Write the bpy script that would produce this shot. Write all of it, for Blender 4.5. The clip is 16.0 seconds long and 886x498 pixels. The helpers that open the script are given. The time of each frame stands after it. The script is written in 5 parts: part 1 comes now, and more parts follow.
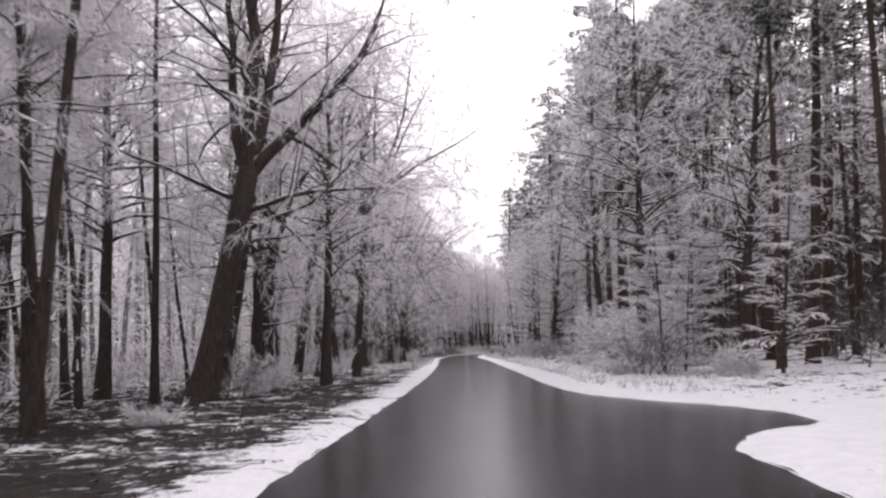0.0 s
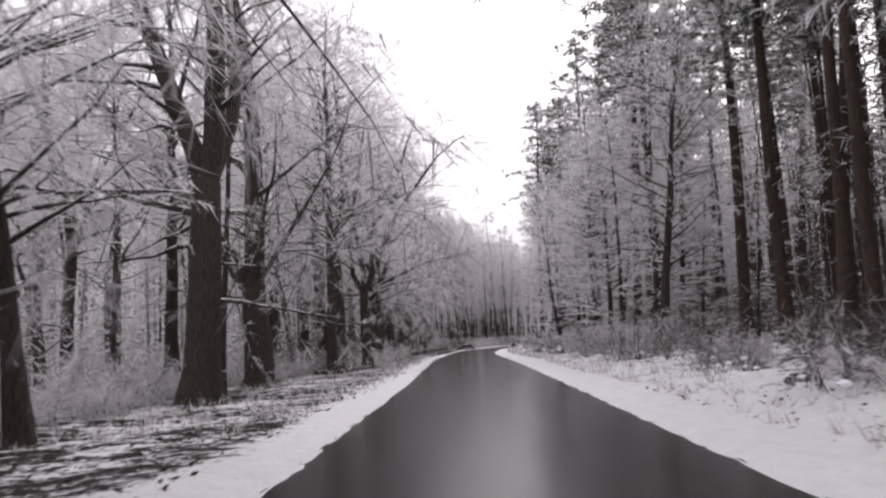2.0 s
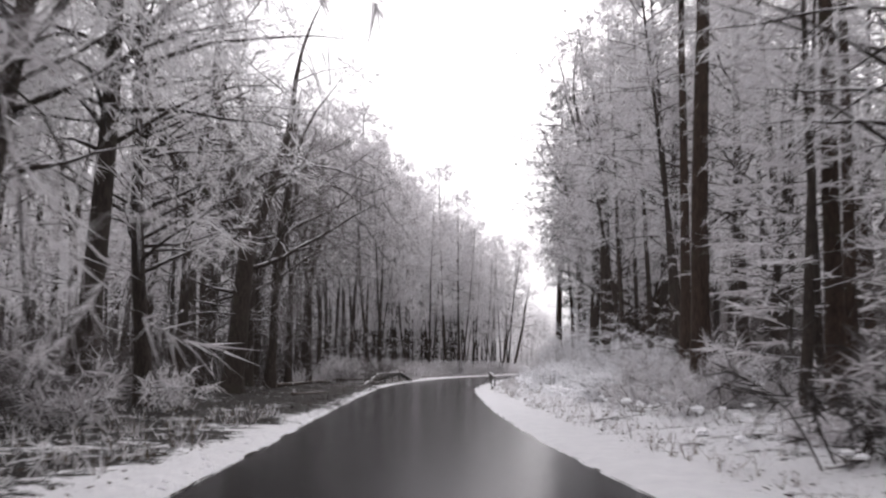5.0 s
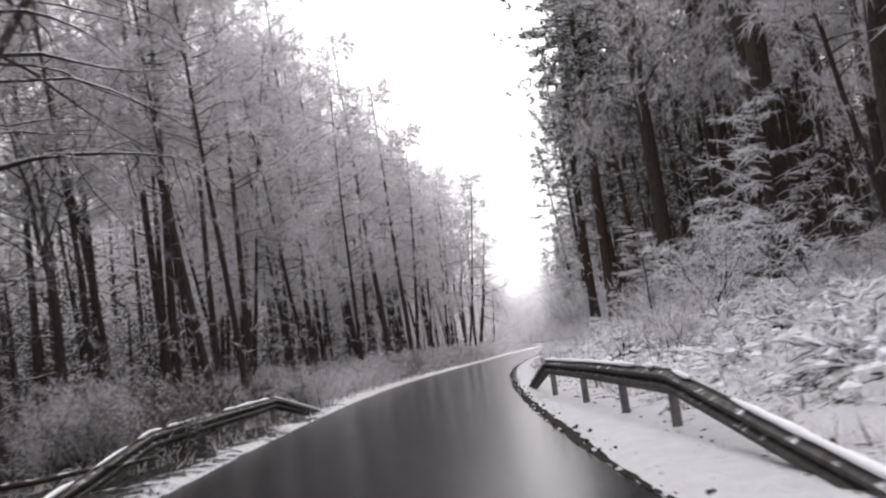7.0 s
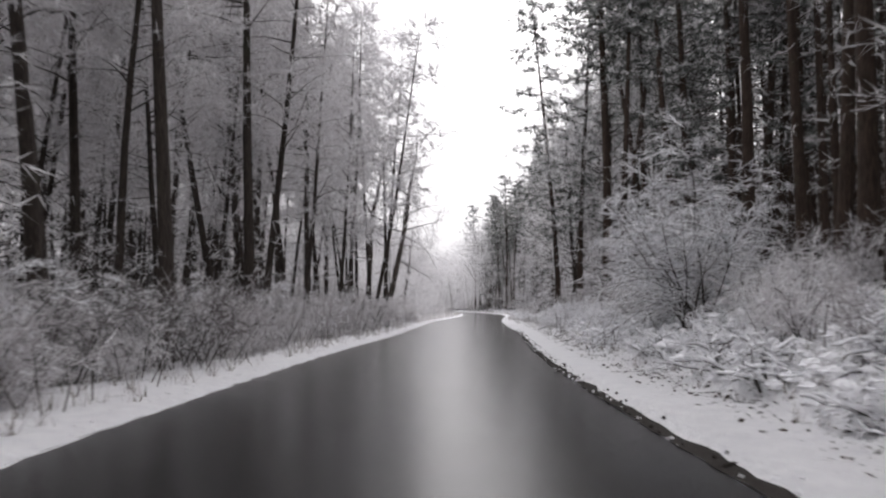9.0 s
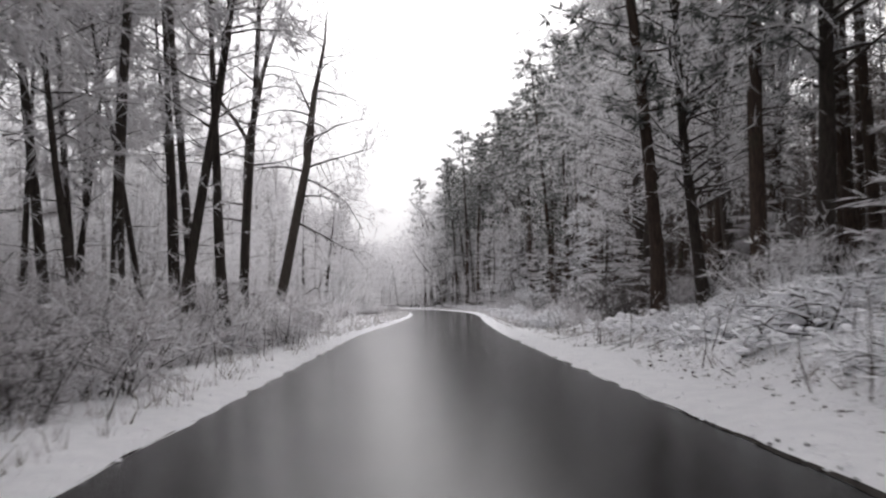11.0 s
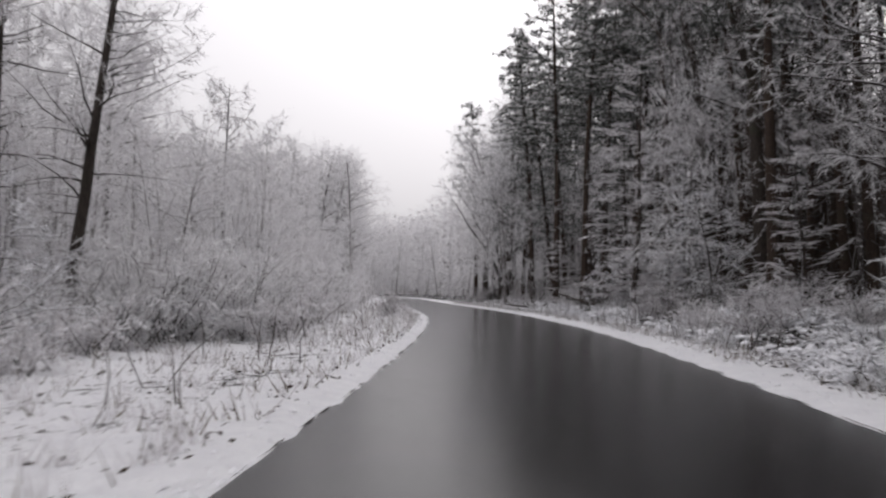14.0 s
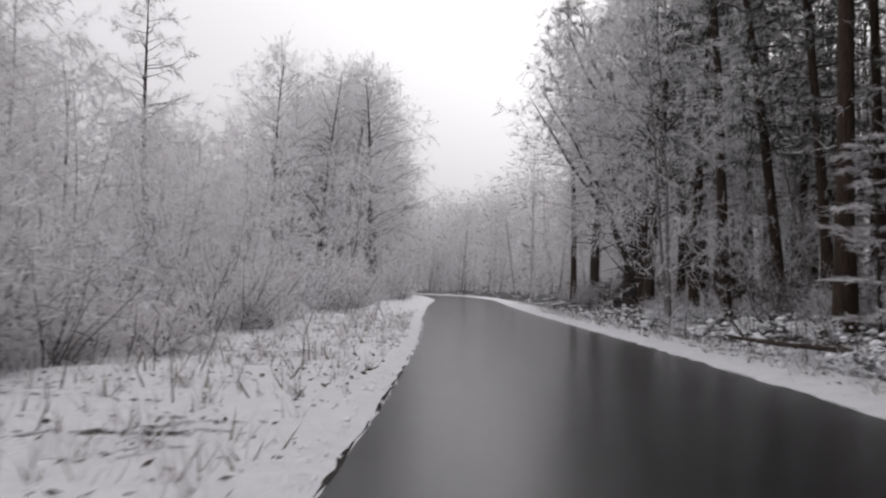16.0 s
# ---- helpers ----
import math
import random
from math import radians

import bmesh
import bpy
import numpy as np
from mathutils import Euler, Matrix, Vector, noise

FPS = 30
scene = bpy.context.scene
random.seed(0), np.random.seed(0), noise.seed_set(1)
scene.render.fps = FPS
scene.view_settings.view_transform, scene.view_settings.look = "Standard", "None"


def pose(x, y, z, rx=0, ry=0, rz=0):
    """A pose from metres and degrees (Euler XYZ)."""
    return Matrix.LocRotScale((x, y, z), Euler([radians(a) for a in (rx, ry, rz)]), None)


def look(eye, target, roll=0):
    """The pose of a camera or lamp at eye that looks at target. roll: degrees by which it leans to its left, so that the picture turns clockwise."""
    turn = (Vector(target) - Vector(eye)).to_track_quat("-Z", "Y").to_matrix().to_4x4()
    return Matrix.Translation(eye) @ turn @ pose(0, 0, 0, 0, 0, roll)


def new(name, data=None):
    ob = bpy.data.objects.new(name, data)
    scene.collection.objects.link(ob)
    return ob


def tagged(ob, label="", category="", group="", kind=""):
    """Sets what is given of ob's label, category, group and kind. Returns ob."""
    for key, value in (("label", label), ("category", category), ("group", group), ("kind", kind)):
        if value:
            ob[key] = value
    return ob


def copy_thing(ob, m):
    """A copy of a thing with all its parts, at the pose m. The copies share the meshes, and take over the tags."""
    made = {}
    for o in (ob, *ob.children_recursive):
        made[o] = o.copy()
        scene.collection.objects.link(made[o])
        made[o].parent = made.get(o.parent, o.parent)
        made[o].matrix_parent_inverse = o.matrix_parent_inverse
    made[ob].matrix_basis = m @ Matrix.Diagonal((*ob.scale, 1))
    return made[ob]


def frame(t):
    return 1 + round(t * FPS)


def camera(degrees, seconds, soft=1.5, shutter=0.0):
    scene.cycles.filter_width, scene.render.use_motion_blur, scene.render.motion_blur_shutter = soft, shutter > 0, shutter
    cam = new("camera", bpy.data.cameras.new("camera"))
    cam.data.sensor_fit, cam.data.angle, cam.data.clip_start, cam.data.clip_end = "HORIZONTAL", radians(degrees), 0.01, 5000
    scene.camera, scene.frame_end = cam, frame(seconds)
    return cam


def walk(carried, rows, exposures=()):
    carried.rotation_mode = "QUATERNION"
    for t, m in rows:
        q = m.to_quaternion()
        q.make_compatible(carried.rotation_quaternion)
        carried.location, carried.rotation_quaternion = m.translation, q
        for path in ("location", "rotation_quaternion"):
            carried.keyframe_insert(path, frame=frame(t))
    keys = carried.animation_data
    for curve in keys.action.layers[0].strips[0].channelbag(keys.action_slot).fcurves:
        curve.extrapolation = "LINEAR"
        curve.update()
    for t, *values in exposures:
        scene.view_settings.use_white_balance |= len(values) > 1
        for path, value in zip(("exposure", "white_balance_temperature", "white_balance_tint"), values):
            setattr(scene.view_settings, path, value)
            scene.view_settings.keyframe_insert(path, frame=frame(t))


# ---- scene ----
cam = camera(47.4, 16.0, soft=2.3, shutter=0.15)
PATH = [
    (0, (0.000, 0.000, 1.30), (0.001, 1.990, 1.496), -1.2),
    (0.5, (0.244, 11.568, 1.30), (0.238, 13.559, 1.490), -1.4),
    (1, (0.484, 23.328, 1.30), (0.468, 25.319, 1.484), -1.0),
    (1.5, (0.812, 35.351, 1.30), (0.794, 37.342, 1.484), -2.1),
    (2, (1.136, 47.304, 1.30), (1.115, 49.296, 1.483), -2.7),
    (2.5, (1.110, 59.160, 1.30), (1.100, 61.152, 1.483), -3.4),
    (3, (1.436, 71.105, 1.30), (1.436, 73.096, 1.491), -3.8),
    (3.5, (1.498, 83.223, 1.30), (1.510, 85.214, 1.487), -4.3),
    (3.7, (1.493, 88.093, 1.30), (1.528, 90.079, 1.531), -3.5),
    (5.8, (2.173, 140.130, 1.30), (2.278, 142.116, 1.516), 1.3),
    (6, (2.459, 145.181, 1.30), (2.564, 147.170, 1.478), 0.9),
    (6.2, (2.810, 150.250, 1.30), (2.930, 152.241, 1.445), -0.0),
    (6.5, (3.341, 157.845, 1.30), (3.484, 159.832, 1.475), -1.4),
    (7, (4.276, 169.600, 1.30), (4.532, 171.573, 1.503), -8.2),
    (7.5, (5.290, 180.939, 1.30), (5.678, 182.895, 1.458), -15.6),
    (8, (6.511, 192.367, 1.30), (6.959, 194.312, 1.434), -14.6),
    (8.5, (8.127, 203.663, 1.30), (8.542, 205.615, 1.428), -4.1),
    (9, (10.040, 214.832, 1.30), (10.470, 216.782, 1.412), 0.1),
    (9.5, (12.243, 225.774, 1.30), (12.708, 227.717, 1.403), 1.6),
    (10, (14.727, 236.298, 1.30), (15.241, 238.229, 1.386), 1.7),
    (12.3, (27.637, 286.571, 1.30), (28.154, 288.498, 1.432), -4.2),
    (12.5, (28.875, 291.087, 1.30), (29.395, 293.015, 1.414), -3.7),
    (13, (32.051, 302.478, 1.30), (32.575, 304.406, 1.397), -2.5),
    (13.5, (35.087, 313.985, 1.30), (35.552, 315.930, 1.328), -0.3),
    (14, (37.966, 325.266, 1.30), (38.398, 327.217, 1.382), 0.3),
    (14.5, (40.894, 336.711, 1.30), (41.291, 338.670, 1.366), -1.8),
    (15, (43.638, 348.845, 1.30), (43.994, 350.812, 1.370), 2.1),
    (15.5, (46.178, 360.216, 1.30), (46.479, 362.192, 1.380), 2.8),
    (16, (48.642, 371.965, 1.30), (48.914, 373.945, 1.373), 0.5),
]
EXPOSURES = [(0, 0.1, 6450, 19), (1.5, 0.08, 6450, 19), (2.5, 0.06, 6450, 18), (3.5, 0.1, 6450, 17), (6, 0.16, 6400, 15), (7.5, 0.16, 6400, 15), (9, -0.01, 6400, 13), (10, -0.12, 6400, 12), (12.5, -0.58, 6420, 14), (13, -0.84, 6420, 14), (13.5, -0.62, 6420, 14), (14, -0.58, 6410, 14), (14.5, -0.53, 6400, 14), (15.5, -0.58, 6400, 13), (16, -0.62, 6400, 13)]
walk(cam, [(t, look(eye, target, roll)) for t, eye, target, roll in PATH], EXPOSURES)

# ---------------------------------------------------------------- world and light
world = bpy.data.worlds.new("overcast_sky")
scene.world = world
world.use_nodes = True
wn, wl = world.node_tree.nodes, world.node_tree.links
wn.clear()
w_out = wn.new("ShaderNodeOutputWorld")
w_bg = wn.new("ShaderNodeBackground")
w_sky = wn.new("ShaderNodeTexSky")
w_sky.sky_type = "NISHITA"
w_sky.sun_disc = False
w_sky.sun_elevation = radians(32)
w_sky.sun_rotation = radians(20)
w_sky.dust_density = 6.0
w_hs = wn.new("ShaderNodeHueSaturation")
w_hs.inputs["Saturation"].default_value = 0.12
w_hs.inputs["Value"].default_value = 0.12
w_mix = wn.new("ShaderNodeMix")
w_mix.data_type = "RGBA"
w_mix.inputs[0].default_value = 0.8
w_mix.inputs[7].default_value = (1.0, 0.985, 0.995, 1)
wl.new(w_sky.outputs[0], w_hs.inputs["Color"])
wl.new(w_hs.outputs[0], w_mix.inputs[6])
wl.new(w_mix.outputs[2], w_bg.inputs["Color"])
# an overcast sky is about three times as bright overhead as at the horizon
w_dir = wn.new("ShaderNodeTexCoord")
w_sep = wn.new("ShaderNodeSeparateXYZ")
w_rise = wn.new("ShaderNodeMapRange")
w_rise.inputs["From Min"].default_value, w_rise.inputs["From Max"].default_value = 0.0, 1.0
w_rise.inputs["To Min"].default_value, w_rise.inputs["To Max"].default_value = 0.8, 2.3
wl.new(w_dir.outputs["Generated"], w_sep.inputs[0])
wl.new(w_sep.outputs["Z"], w_rise.inputs["Value"])
wl.new(w_rise.outputs[0], w_bg.inputs["Strength"])
wl.new(w_bg.outputs[0], w_out.inputs[0])

sun_data = bpy.data.lights.new("sun", "SUN")
sun_data.energy = 0.7
sun_data.angle = radians(25)
sun_data.color = (1.0, 0.97, 0.94)
sun = new("sun", sun_data)
sun.matrix_world = pose(0, 0, 60, 58, 0, 180 - 20)

# ---------------------------------------------------------------- materials


def material(name):
    m = bpy.data.materials.new(name)
    m.use_nodes = True
    nt = m.node_tree
    bsdf = nt.nodes["Principled BSDF"]
    bsdf.inputs["Specular IOR Level"].default_value = 0.15  # rough outdoor surfaces
    return m, nt, bsdf


def node(nt, kind, **inputs):
    n = nt.nodes.new(kind)
    for k, v in inputs.items():
        n.inputs[k.replace("_", " ")].default_value = v
    return n


def noise_tex(nt, scale, detail=4.0, rough=0.6, vec=None):
    n = node(nt, "ShaderNodeTexNoise", Scale=scale, Detail=detail, Roughness=rough)
    if vec is not None:
        nt.links.new(vec, n.inputs["Vector"])
    return n.outputs["Fac"]


def ramp(nt, fac, stops):
    r = nt.nodes.new("ShaderNodeValToRGB")
    els = r.color_ramp.elements
    while len(els) < len(stops):
        els.new(0.5)
    for e, (p, c) in zip(els, stops):
        e.position = p
        e.color = (*c, 1) if len(c) == 3 else c
    nt.links.new(fac, r.inputs[0])
    return r.outputs[0]


def mix(nt, fac, a, b):
    m = nt.nodes.new("ShaderNodeMix")
    m.data_type = "RGBA"
    for sock, v in ((m.inputs[0], fac), (m.inputs[6], a), (m.inputs[7], b)):
        if isinstance(v, (int, float)):
            sock.default_value = v
        elif isinstance(v, tuple):
            sock.default_value = (*v, 1)
        else:
            nt.links.new(v, sock)
    return m.outputs[2]


def math_node(nt, op, a, b=None):
    m = nt.nodes.new("ShaderNodeMath")
    m.operation = op
    for sock, v in ((m.inputs[0], a), (m.inputs[1], b)):
        if v is None:
            continue
        if isinstance(v, (int, float)):
            sock.default_value = v
        else:
            nt.links.new(v, sock)
    return m.outputs[0]


def bump(nt, bsdf, height, strength, distance):
    b = node(nt, "ShaderNodeBump", Strength=strength, Distance=distance)
    nt.links.new(height, b.inputs["Height"])
    nt.links.new(b.outputs[0], bsdf.inputs["Normal"])


def coords(nt, scale=(1, 1, 1)):
    tc = nt.nodes.new("ShaderNodeTexCoord")
    mp = nt.nodes.new("ShaderNodeMapping")
    mp.inputs["Scale"].default_value = scale
    nt.links.new(tc.outputs["Object"], mp.inputs["Vector"])
    return mp.outputs[0]


def up_mask(nt, low, high):
    """1 where the surface faces up enough to hold snow."""
    g = nt.nodes.new("ShaderNodeNewGeometry")
    sep = nt.nodes.new("ShaderNodeSeparateXYZ")
    nt.links.new(g.outputs["Normal"], sep.inputs[0])
    mr = node(nt, "ShaderNodeMapRange", From_Min=low, From_Max=high)
    nt.links.new(sep.outputs["Z"], mr.inputs["Value"])
    return mr.outputs[0]


def make_snow_ground():
    m, nt, b = material("snowy_ground")
    v = coords(nt)
    big, mid, fine = noise_tex(nt, 0.35, 3, 0.6, v), noise_tex(nt, 2.6, 5, 0.65, v), noise_tex(nt, 14, 4, 0.7, v)
    crumb = noise_tex(nt, 46, 3, 0.7, v)
    snow = ramp(nt, mid, [(0.3, (0.8, 0.8, 0.82)), (0.7, (0.91, 0.91, 0.92))])
    # dark leaf litter, its colour lowered further for the shade under the trees
    litter = ramp(nt, crumb, [(0.36, (0.004, 0.0032, 0.0026)), (0.56, (0.014, 0.0105, 0.008)), (0.74, (0.05, 0.04, 0.032))])
    bare = nt.nodes.new("ShaderNodeAttribute")
    bare.attribute_name = "bare"
    s = math_node(nt, "MULTIPLY", big, 0.5)
    s = math_node(nt, "ADD", s, math_node(nt, "MULTIPLY", mid, 0.6))
    s = math_node(nt, "ADD", s, math_node(nt, "MULTIPLY", fine, 0.5))
    s = math_node(nt, "ADD", s, math_node(nt, "MULTIPLY", bare.outputs["Fac"], 0.42))
    mask = node(nt, "ShaderNodeMapRange", From_Min=0.97, From_Max=1.03)
    nt.links.new(s, mask.inputs["Value"])
    tips = math_node(nt, "MULTIPLY", ramp(nt, crumb, [(0.62, (0, 0, 0)), (0.7, (0.75, 0.75, 0.75))]), math_node(nt, "MINIMUM", math_node(nt, "MULTIPLY", bare.outputs["Fac"], 4.0), 1.0))
    nt.links.new(mix(nt, math_node(nt, "MAXIMUM", mask.outputs[0], tips), snow, litter), b.inputs["Base Color"])
    b.inputs["Roughness"].default_value = 0.75
    h = math_node(nt, "ADD", math_node(nt, "MULTIPLY", mid, 0.6), math_node(nt, "MULTIPLY", fine, 0.4))
    bump(nt, b, h, 1.0, 0.3)
    return m


def make_asphalt():
    m, nt, b = material("wet_asphalt")
    v = coords(nt)
    big, grain = noise_tex(nt, 0.5, 4, 0.6, v), noise_tex(nt, 90, 2, 0.6, v)
    along = noise_tex(nt, 0.9, 5, 0.65, v)
    c = mix(nt, grain, ramp(nt, big, [(0.3, (0.008, 0.008, 0.009)), (0.7, (0.013, 0.013, 0.014))]), (0.02, 0.019, 0.019))
    nt.links.new(c, b.inputs["Base Color"])
    r = node(nt, "ShaderNodeMapRange", From_Min=0.35, From_Max=0.68, To_Min=0.115, To_Max=0.14)
    nt.links.new(along, r.inputs["Value"])
    nt.links.new(r.outputs[0], b.inputs["Roughness"])
    b.inputs["IOR"].default_value = 1.33
    b.inputs["Specular IOR Level"].default_value = 0.1
    bump(nt, b, grain, 0.25, 0.004)
    return m


def make_soil():
    m, nt, b = material("wet_soil")
    v = coords(nt)
    n = noise_tex(nt, 9, 5, 0.7, v)
    nt.links.new(ramp(nt, n, [(0.3, (0.008, 0.007, 0.006)), (0.66, (0.03, 0.024, 0.02)), (0.76, (0.2, 0.2, 0.2))]), b.inputs["Base Color"])
    b.inputs["Roughness"].default_value = 0.9
    b.inputs["Specular IOR Level"].default_value = 0.15
    bump(nt, b, n, 0.9, 0.06)
    return m


def make_bark(name, dark, light, snow_low, snow_high):
    m, nt, b = material(name)
    v = coords(nt, (1, 1, 0.16))
    n, big = noise_tex(nt, 22, 5, 0.7, v), noise_tex(nt, 0.9, 3, 0.6, coords(nt))
    base = ramp(nt, n, [(0.32, dark), (0.7, light)])
    base = mix(nt, ramp(nt, big, [(0.55, (0, 0, 0)), (0.75, (0.5, 0.5, 0.5))]), base, (0.055, 0.062, 0.04))
    holds = math_node(nt, "MULTIPLY", up_mask(nt, snow_low, snow_high), ramp(nt, noise_tex(nt, 3.5, 4, 0.6, coords(nt)), [(0.38, (0, 0, 0)), (0.5, (1, 1, 1))]))
    nt.links.new(mix(nt, holds, base, (0.88, 0.88, 0.9)), b.inputs["Base Color"])
    b.inputs["Roughness"].default_value = 0.85
    bump(nt, b, n, 0.9, 0.03)
    return m


def make_frost(name, low, high, dark_share, worn=0.25):
    """Twigs under hoar frost and snow: each twig its own shade; the frost lets some light through."""
    m, nt, b = material(name)
    g = nt.nodes.new("ShaderNodeNewGeometry")
    rnd = g.outputs["Random Per Island"]
    c = ramp(nt, rnd, [(0.0, (0.1, 0.085, 0.08)), (dark_share, low), (min(dark_share + 0.25, 0.9), low), (1.0, high)])
    patch = noise_tex(nt, 0.8, 3, 0.6, coords(nt))
    c = mix(nt, ramp(nt, patch, [(0.3, (worn, worn, worn)), (0.55, (0, 0, 0))]), c, (0.3, 0.28, 0.27))
    nt.links.new(c, b.inputs["Base Color"])
    b.inputs["Roughness"].default_value = 0.8
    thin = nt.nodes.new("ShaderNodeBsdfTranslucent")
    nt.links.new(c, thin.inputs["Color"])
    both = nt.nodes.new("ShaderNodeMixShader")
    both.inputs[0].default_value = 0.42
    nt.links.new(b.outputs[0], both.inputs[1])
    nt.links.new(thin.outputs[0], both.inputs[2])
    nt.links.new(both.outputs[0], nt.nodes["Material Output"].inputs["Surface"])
    return m


def make_needles():
    m, nt, b = material("pine_needles")
    g = nt.nodes.new("ShaderNodeNewGeometry")
    c = ramp(nt, g.outputs["Random Per Island"], [(0.0, (0.06, 0.068, 0.058)), (0.5, (0.13, 0.14, 0.128)), (0.8, (0.26, 0.27, 0.26)), (1.0, (0.45, 0.46, 0.455))])
    nt.links.new(c, b.inputs["Base Color"])
    b.inputs["Roughness"].default_value = 0.7
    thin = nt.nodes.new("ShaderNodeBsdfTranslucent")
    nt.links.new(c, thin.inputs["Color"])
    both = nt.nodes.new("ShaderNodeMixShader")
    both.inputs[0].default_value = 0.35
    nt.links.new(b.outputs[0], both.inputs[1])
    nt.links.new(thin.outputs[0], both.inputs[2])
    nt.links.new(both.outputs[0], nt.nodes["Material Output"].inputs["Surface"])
    return m


def make_plain(name, color, rough, metal=0.0, scale=6.0, spread=0.25, snow=False, cover=0.3):
    m, nt, b = material(name)
    n = noise_tex(nt, scale, 5, 0.65, coords(nt))
    lo, hi = tuple(c * (1 - spread) for c in color), tuple(min(c * (1 + spread), 0.95) for c in color)
    c = ramp(nt, n, [(0.3, lo), (0.7, hi)])
    if snow:
        holds = math_node(nt, "MULTIPLY", up_mask(nt, 0.5, 0.75), ramp(nt, noise_tex(nt, 5, 4, 0.6, coords(nt)), [(cover, (0, 0, 0)), (cover + 0.12, (1, 1, 1))]))
        c = mix(nt, holds, c, (0.88, 0.88, 0.9))
    nt.links.new(c, b.inputs["Base Color"])
    b.inputs["Roughness"].default_value = rough
    b.inputs["Metallic"].default_value = metal
    bump(nt, b, n, 0.4, 0.02)
    return m


SNOW_GROUND = make_snow_ground()
ASPHALT = make_asphalt()
SOIL = make_soil()
BARK = make_bark("dark_bark", (0.022, 0.018, 0.016), (0.085, 0.07, 0.06), 0.45, 0.75)
PINE_BARK = make_bark("pine_bark", (0.022, 0.017, 0.015), (0.085, 0.06, 0.046), 0.5, 0.8)
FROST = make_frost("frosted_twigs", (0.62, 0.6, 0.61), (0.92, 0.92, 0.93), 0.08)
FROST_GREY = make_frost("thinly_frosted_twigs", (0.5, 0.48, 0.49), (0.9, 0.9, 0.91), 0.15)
# thick rime; on the far woods its paleness also stands for haze
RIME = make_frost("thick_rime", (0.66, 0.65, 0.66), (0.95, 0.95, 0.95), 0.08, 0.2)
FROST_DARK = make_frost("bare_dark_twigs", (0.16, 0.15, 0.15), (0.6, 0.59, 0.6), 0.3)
# rime on bark, lightened further so that distant stems look hazy
RIME_HAZE_BARK = make_bark("rime_haze_bark", (0.09, 0.083, 0.08), (0.4, 0.38, 0.37), 0.2, 0.5)
# twigs painted extra dark: the dimness deep in the wood put into their colour
DARK_SHADED_TWIGS = make_frost("dark_shaded_twigs", (0.05, 0.045, 0.042), (0.22, 0.21, 0.21), 0.3)
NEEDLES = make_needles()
SNOW = make_plain("lying_snow", (0.88, 0.88, 0.9), 0.75, 0.0, 8.0, 0.06)
STEEL = make_plain("galvanised_steel", (0.07, 0.064, 0.06), 0.7, 0.1, 7.0, 0.5, True, 0.58)
POST = make_plain("weathered_post", (0.16, 0.155, 0.15), 0.7, 0.2, 9.0, 0.35, True)
DEADWOOD = make_plain("dead_wood", (0.06, 0.048, 0.04), 0.85, 0.0, 12.0, 0.5, True, 0.52)
STONE = make_plain("field_stone", (0.05, 0.047, 0.044), 0.8, 0.0, 6.0, 0.5, True, 0.5)

# ---------------------------------------------------------------- plan: the road's line and the lie of the land
# x, y, half width
ROAD = [
    (-1.4, -80, 2.33), (-0.5, -40, 2.33), (0.3, -0, 2.33), (1.3, 40, 2.29), (1.7, 70, 2.31),
    (1.9, 100, 2.44), (1.9, 120, 2.47), (2.2, 140, 2.3), (3, 160, 2.39), (4.3, 180, 2.61),
    (6.9, 199.8, 2.78), (10.4, 219.5, 2.88), (15, 239, 2.78), (20.3, 258.3, 2.72), (25.3, 277.7, 2.74),
    (30.4, 297, 2.75), (36.1, 316.2, 2.62), (41.7, 335.4, 2.72), (46.7, 354.8, 2.76), (50.7, 374.4, 2.6),
    (53.7, 394.2, 2.55), (56.2, 414.1, 2.56), (58.9, 434, 2.61), (64.3, 473.8, 2.69), (65.2, 512, 2.7),
    (56, 575, 2.8),
]


def spline(rows, step):
    """Catmull-Rom through the rows, sampled about every step metres."""
    a = np.array(rows, float)
    a = np.vstack([2 * a[0] - a[1], a, 2 * a[-1] - a[-2]])
    out = []
    for i in range(1, len(a) - 2):
        n = max(1, int(round(np.hypot(*(a[i + 1] - a[i])[:2]) / step)))
        for k in range(n):
            t = k / n
            out.append(0.5 * (2 * a[i] + (a[i + 1] - a[i - 1]) * t + (2 * a[i - 1] - 5 * a[i] + 4 * a[i + 1] - a[i + 2]) * t * t
                              + (3 * a[i] - a[i - 1] - 3 * a[i + 1] + a[i + 2]) * t ** 3))
    out.append(a[-2])
    return np.array(out)


LINE = spline(ROAD, 0.45)
TANGENT = np.gradient(LINE[:, :2], axis=0)
TANGENT /= np.hypot(TANGENT[:, 0], TANGENT[:, 1])[:, None]
NORMAL = np.stack([TANGENT[:, 1], -TANGENT[:, 0]], 1)  # to the right of the way
STATION = np.r_[0, np.cumsum(np.hypot(*np.diff(LINE[:, :2], axis=0).T))] - 80.0


def right_width(s, w):
    """The road's half width on the right, with the apron of the side track."""
    apron = np.interp(s, [4, 9, 12.5, 14.4, 15.2, 16.6, 19.2, 21.5, 24, 27, 31, 36], [0.1, 0.55, 0.65, 1.2, 2.1, 3.1, 3.2, 2.6, 1.5, 0.55, 0.15, 0])
    return w + apron


def smooth(x):
    x = np.clip(x, 0, 1)
    return x * x * (3 - 2 * x)


def n1(x, seed=0.0):
    return noise.noise(Vector((x, seed, 3.7)))


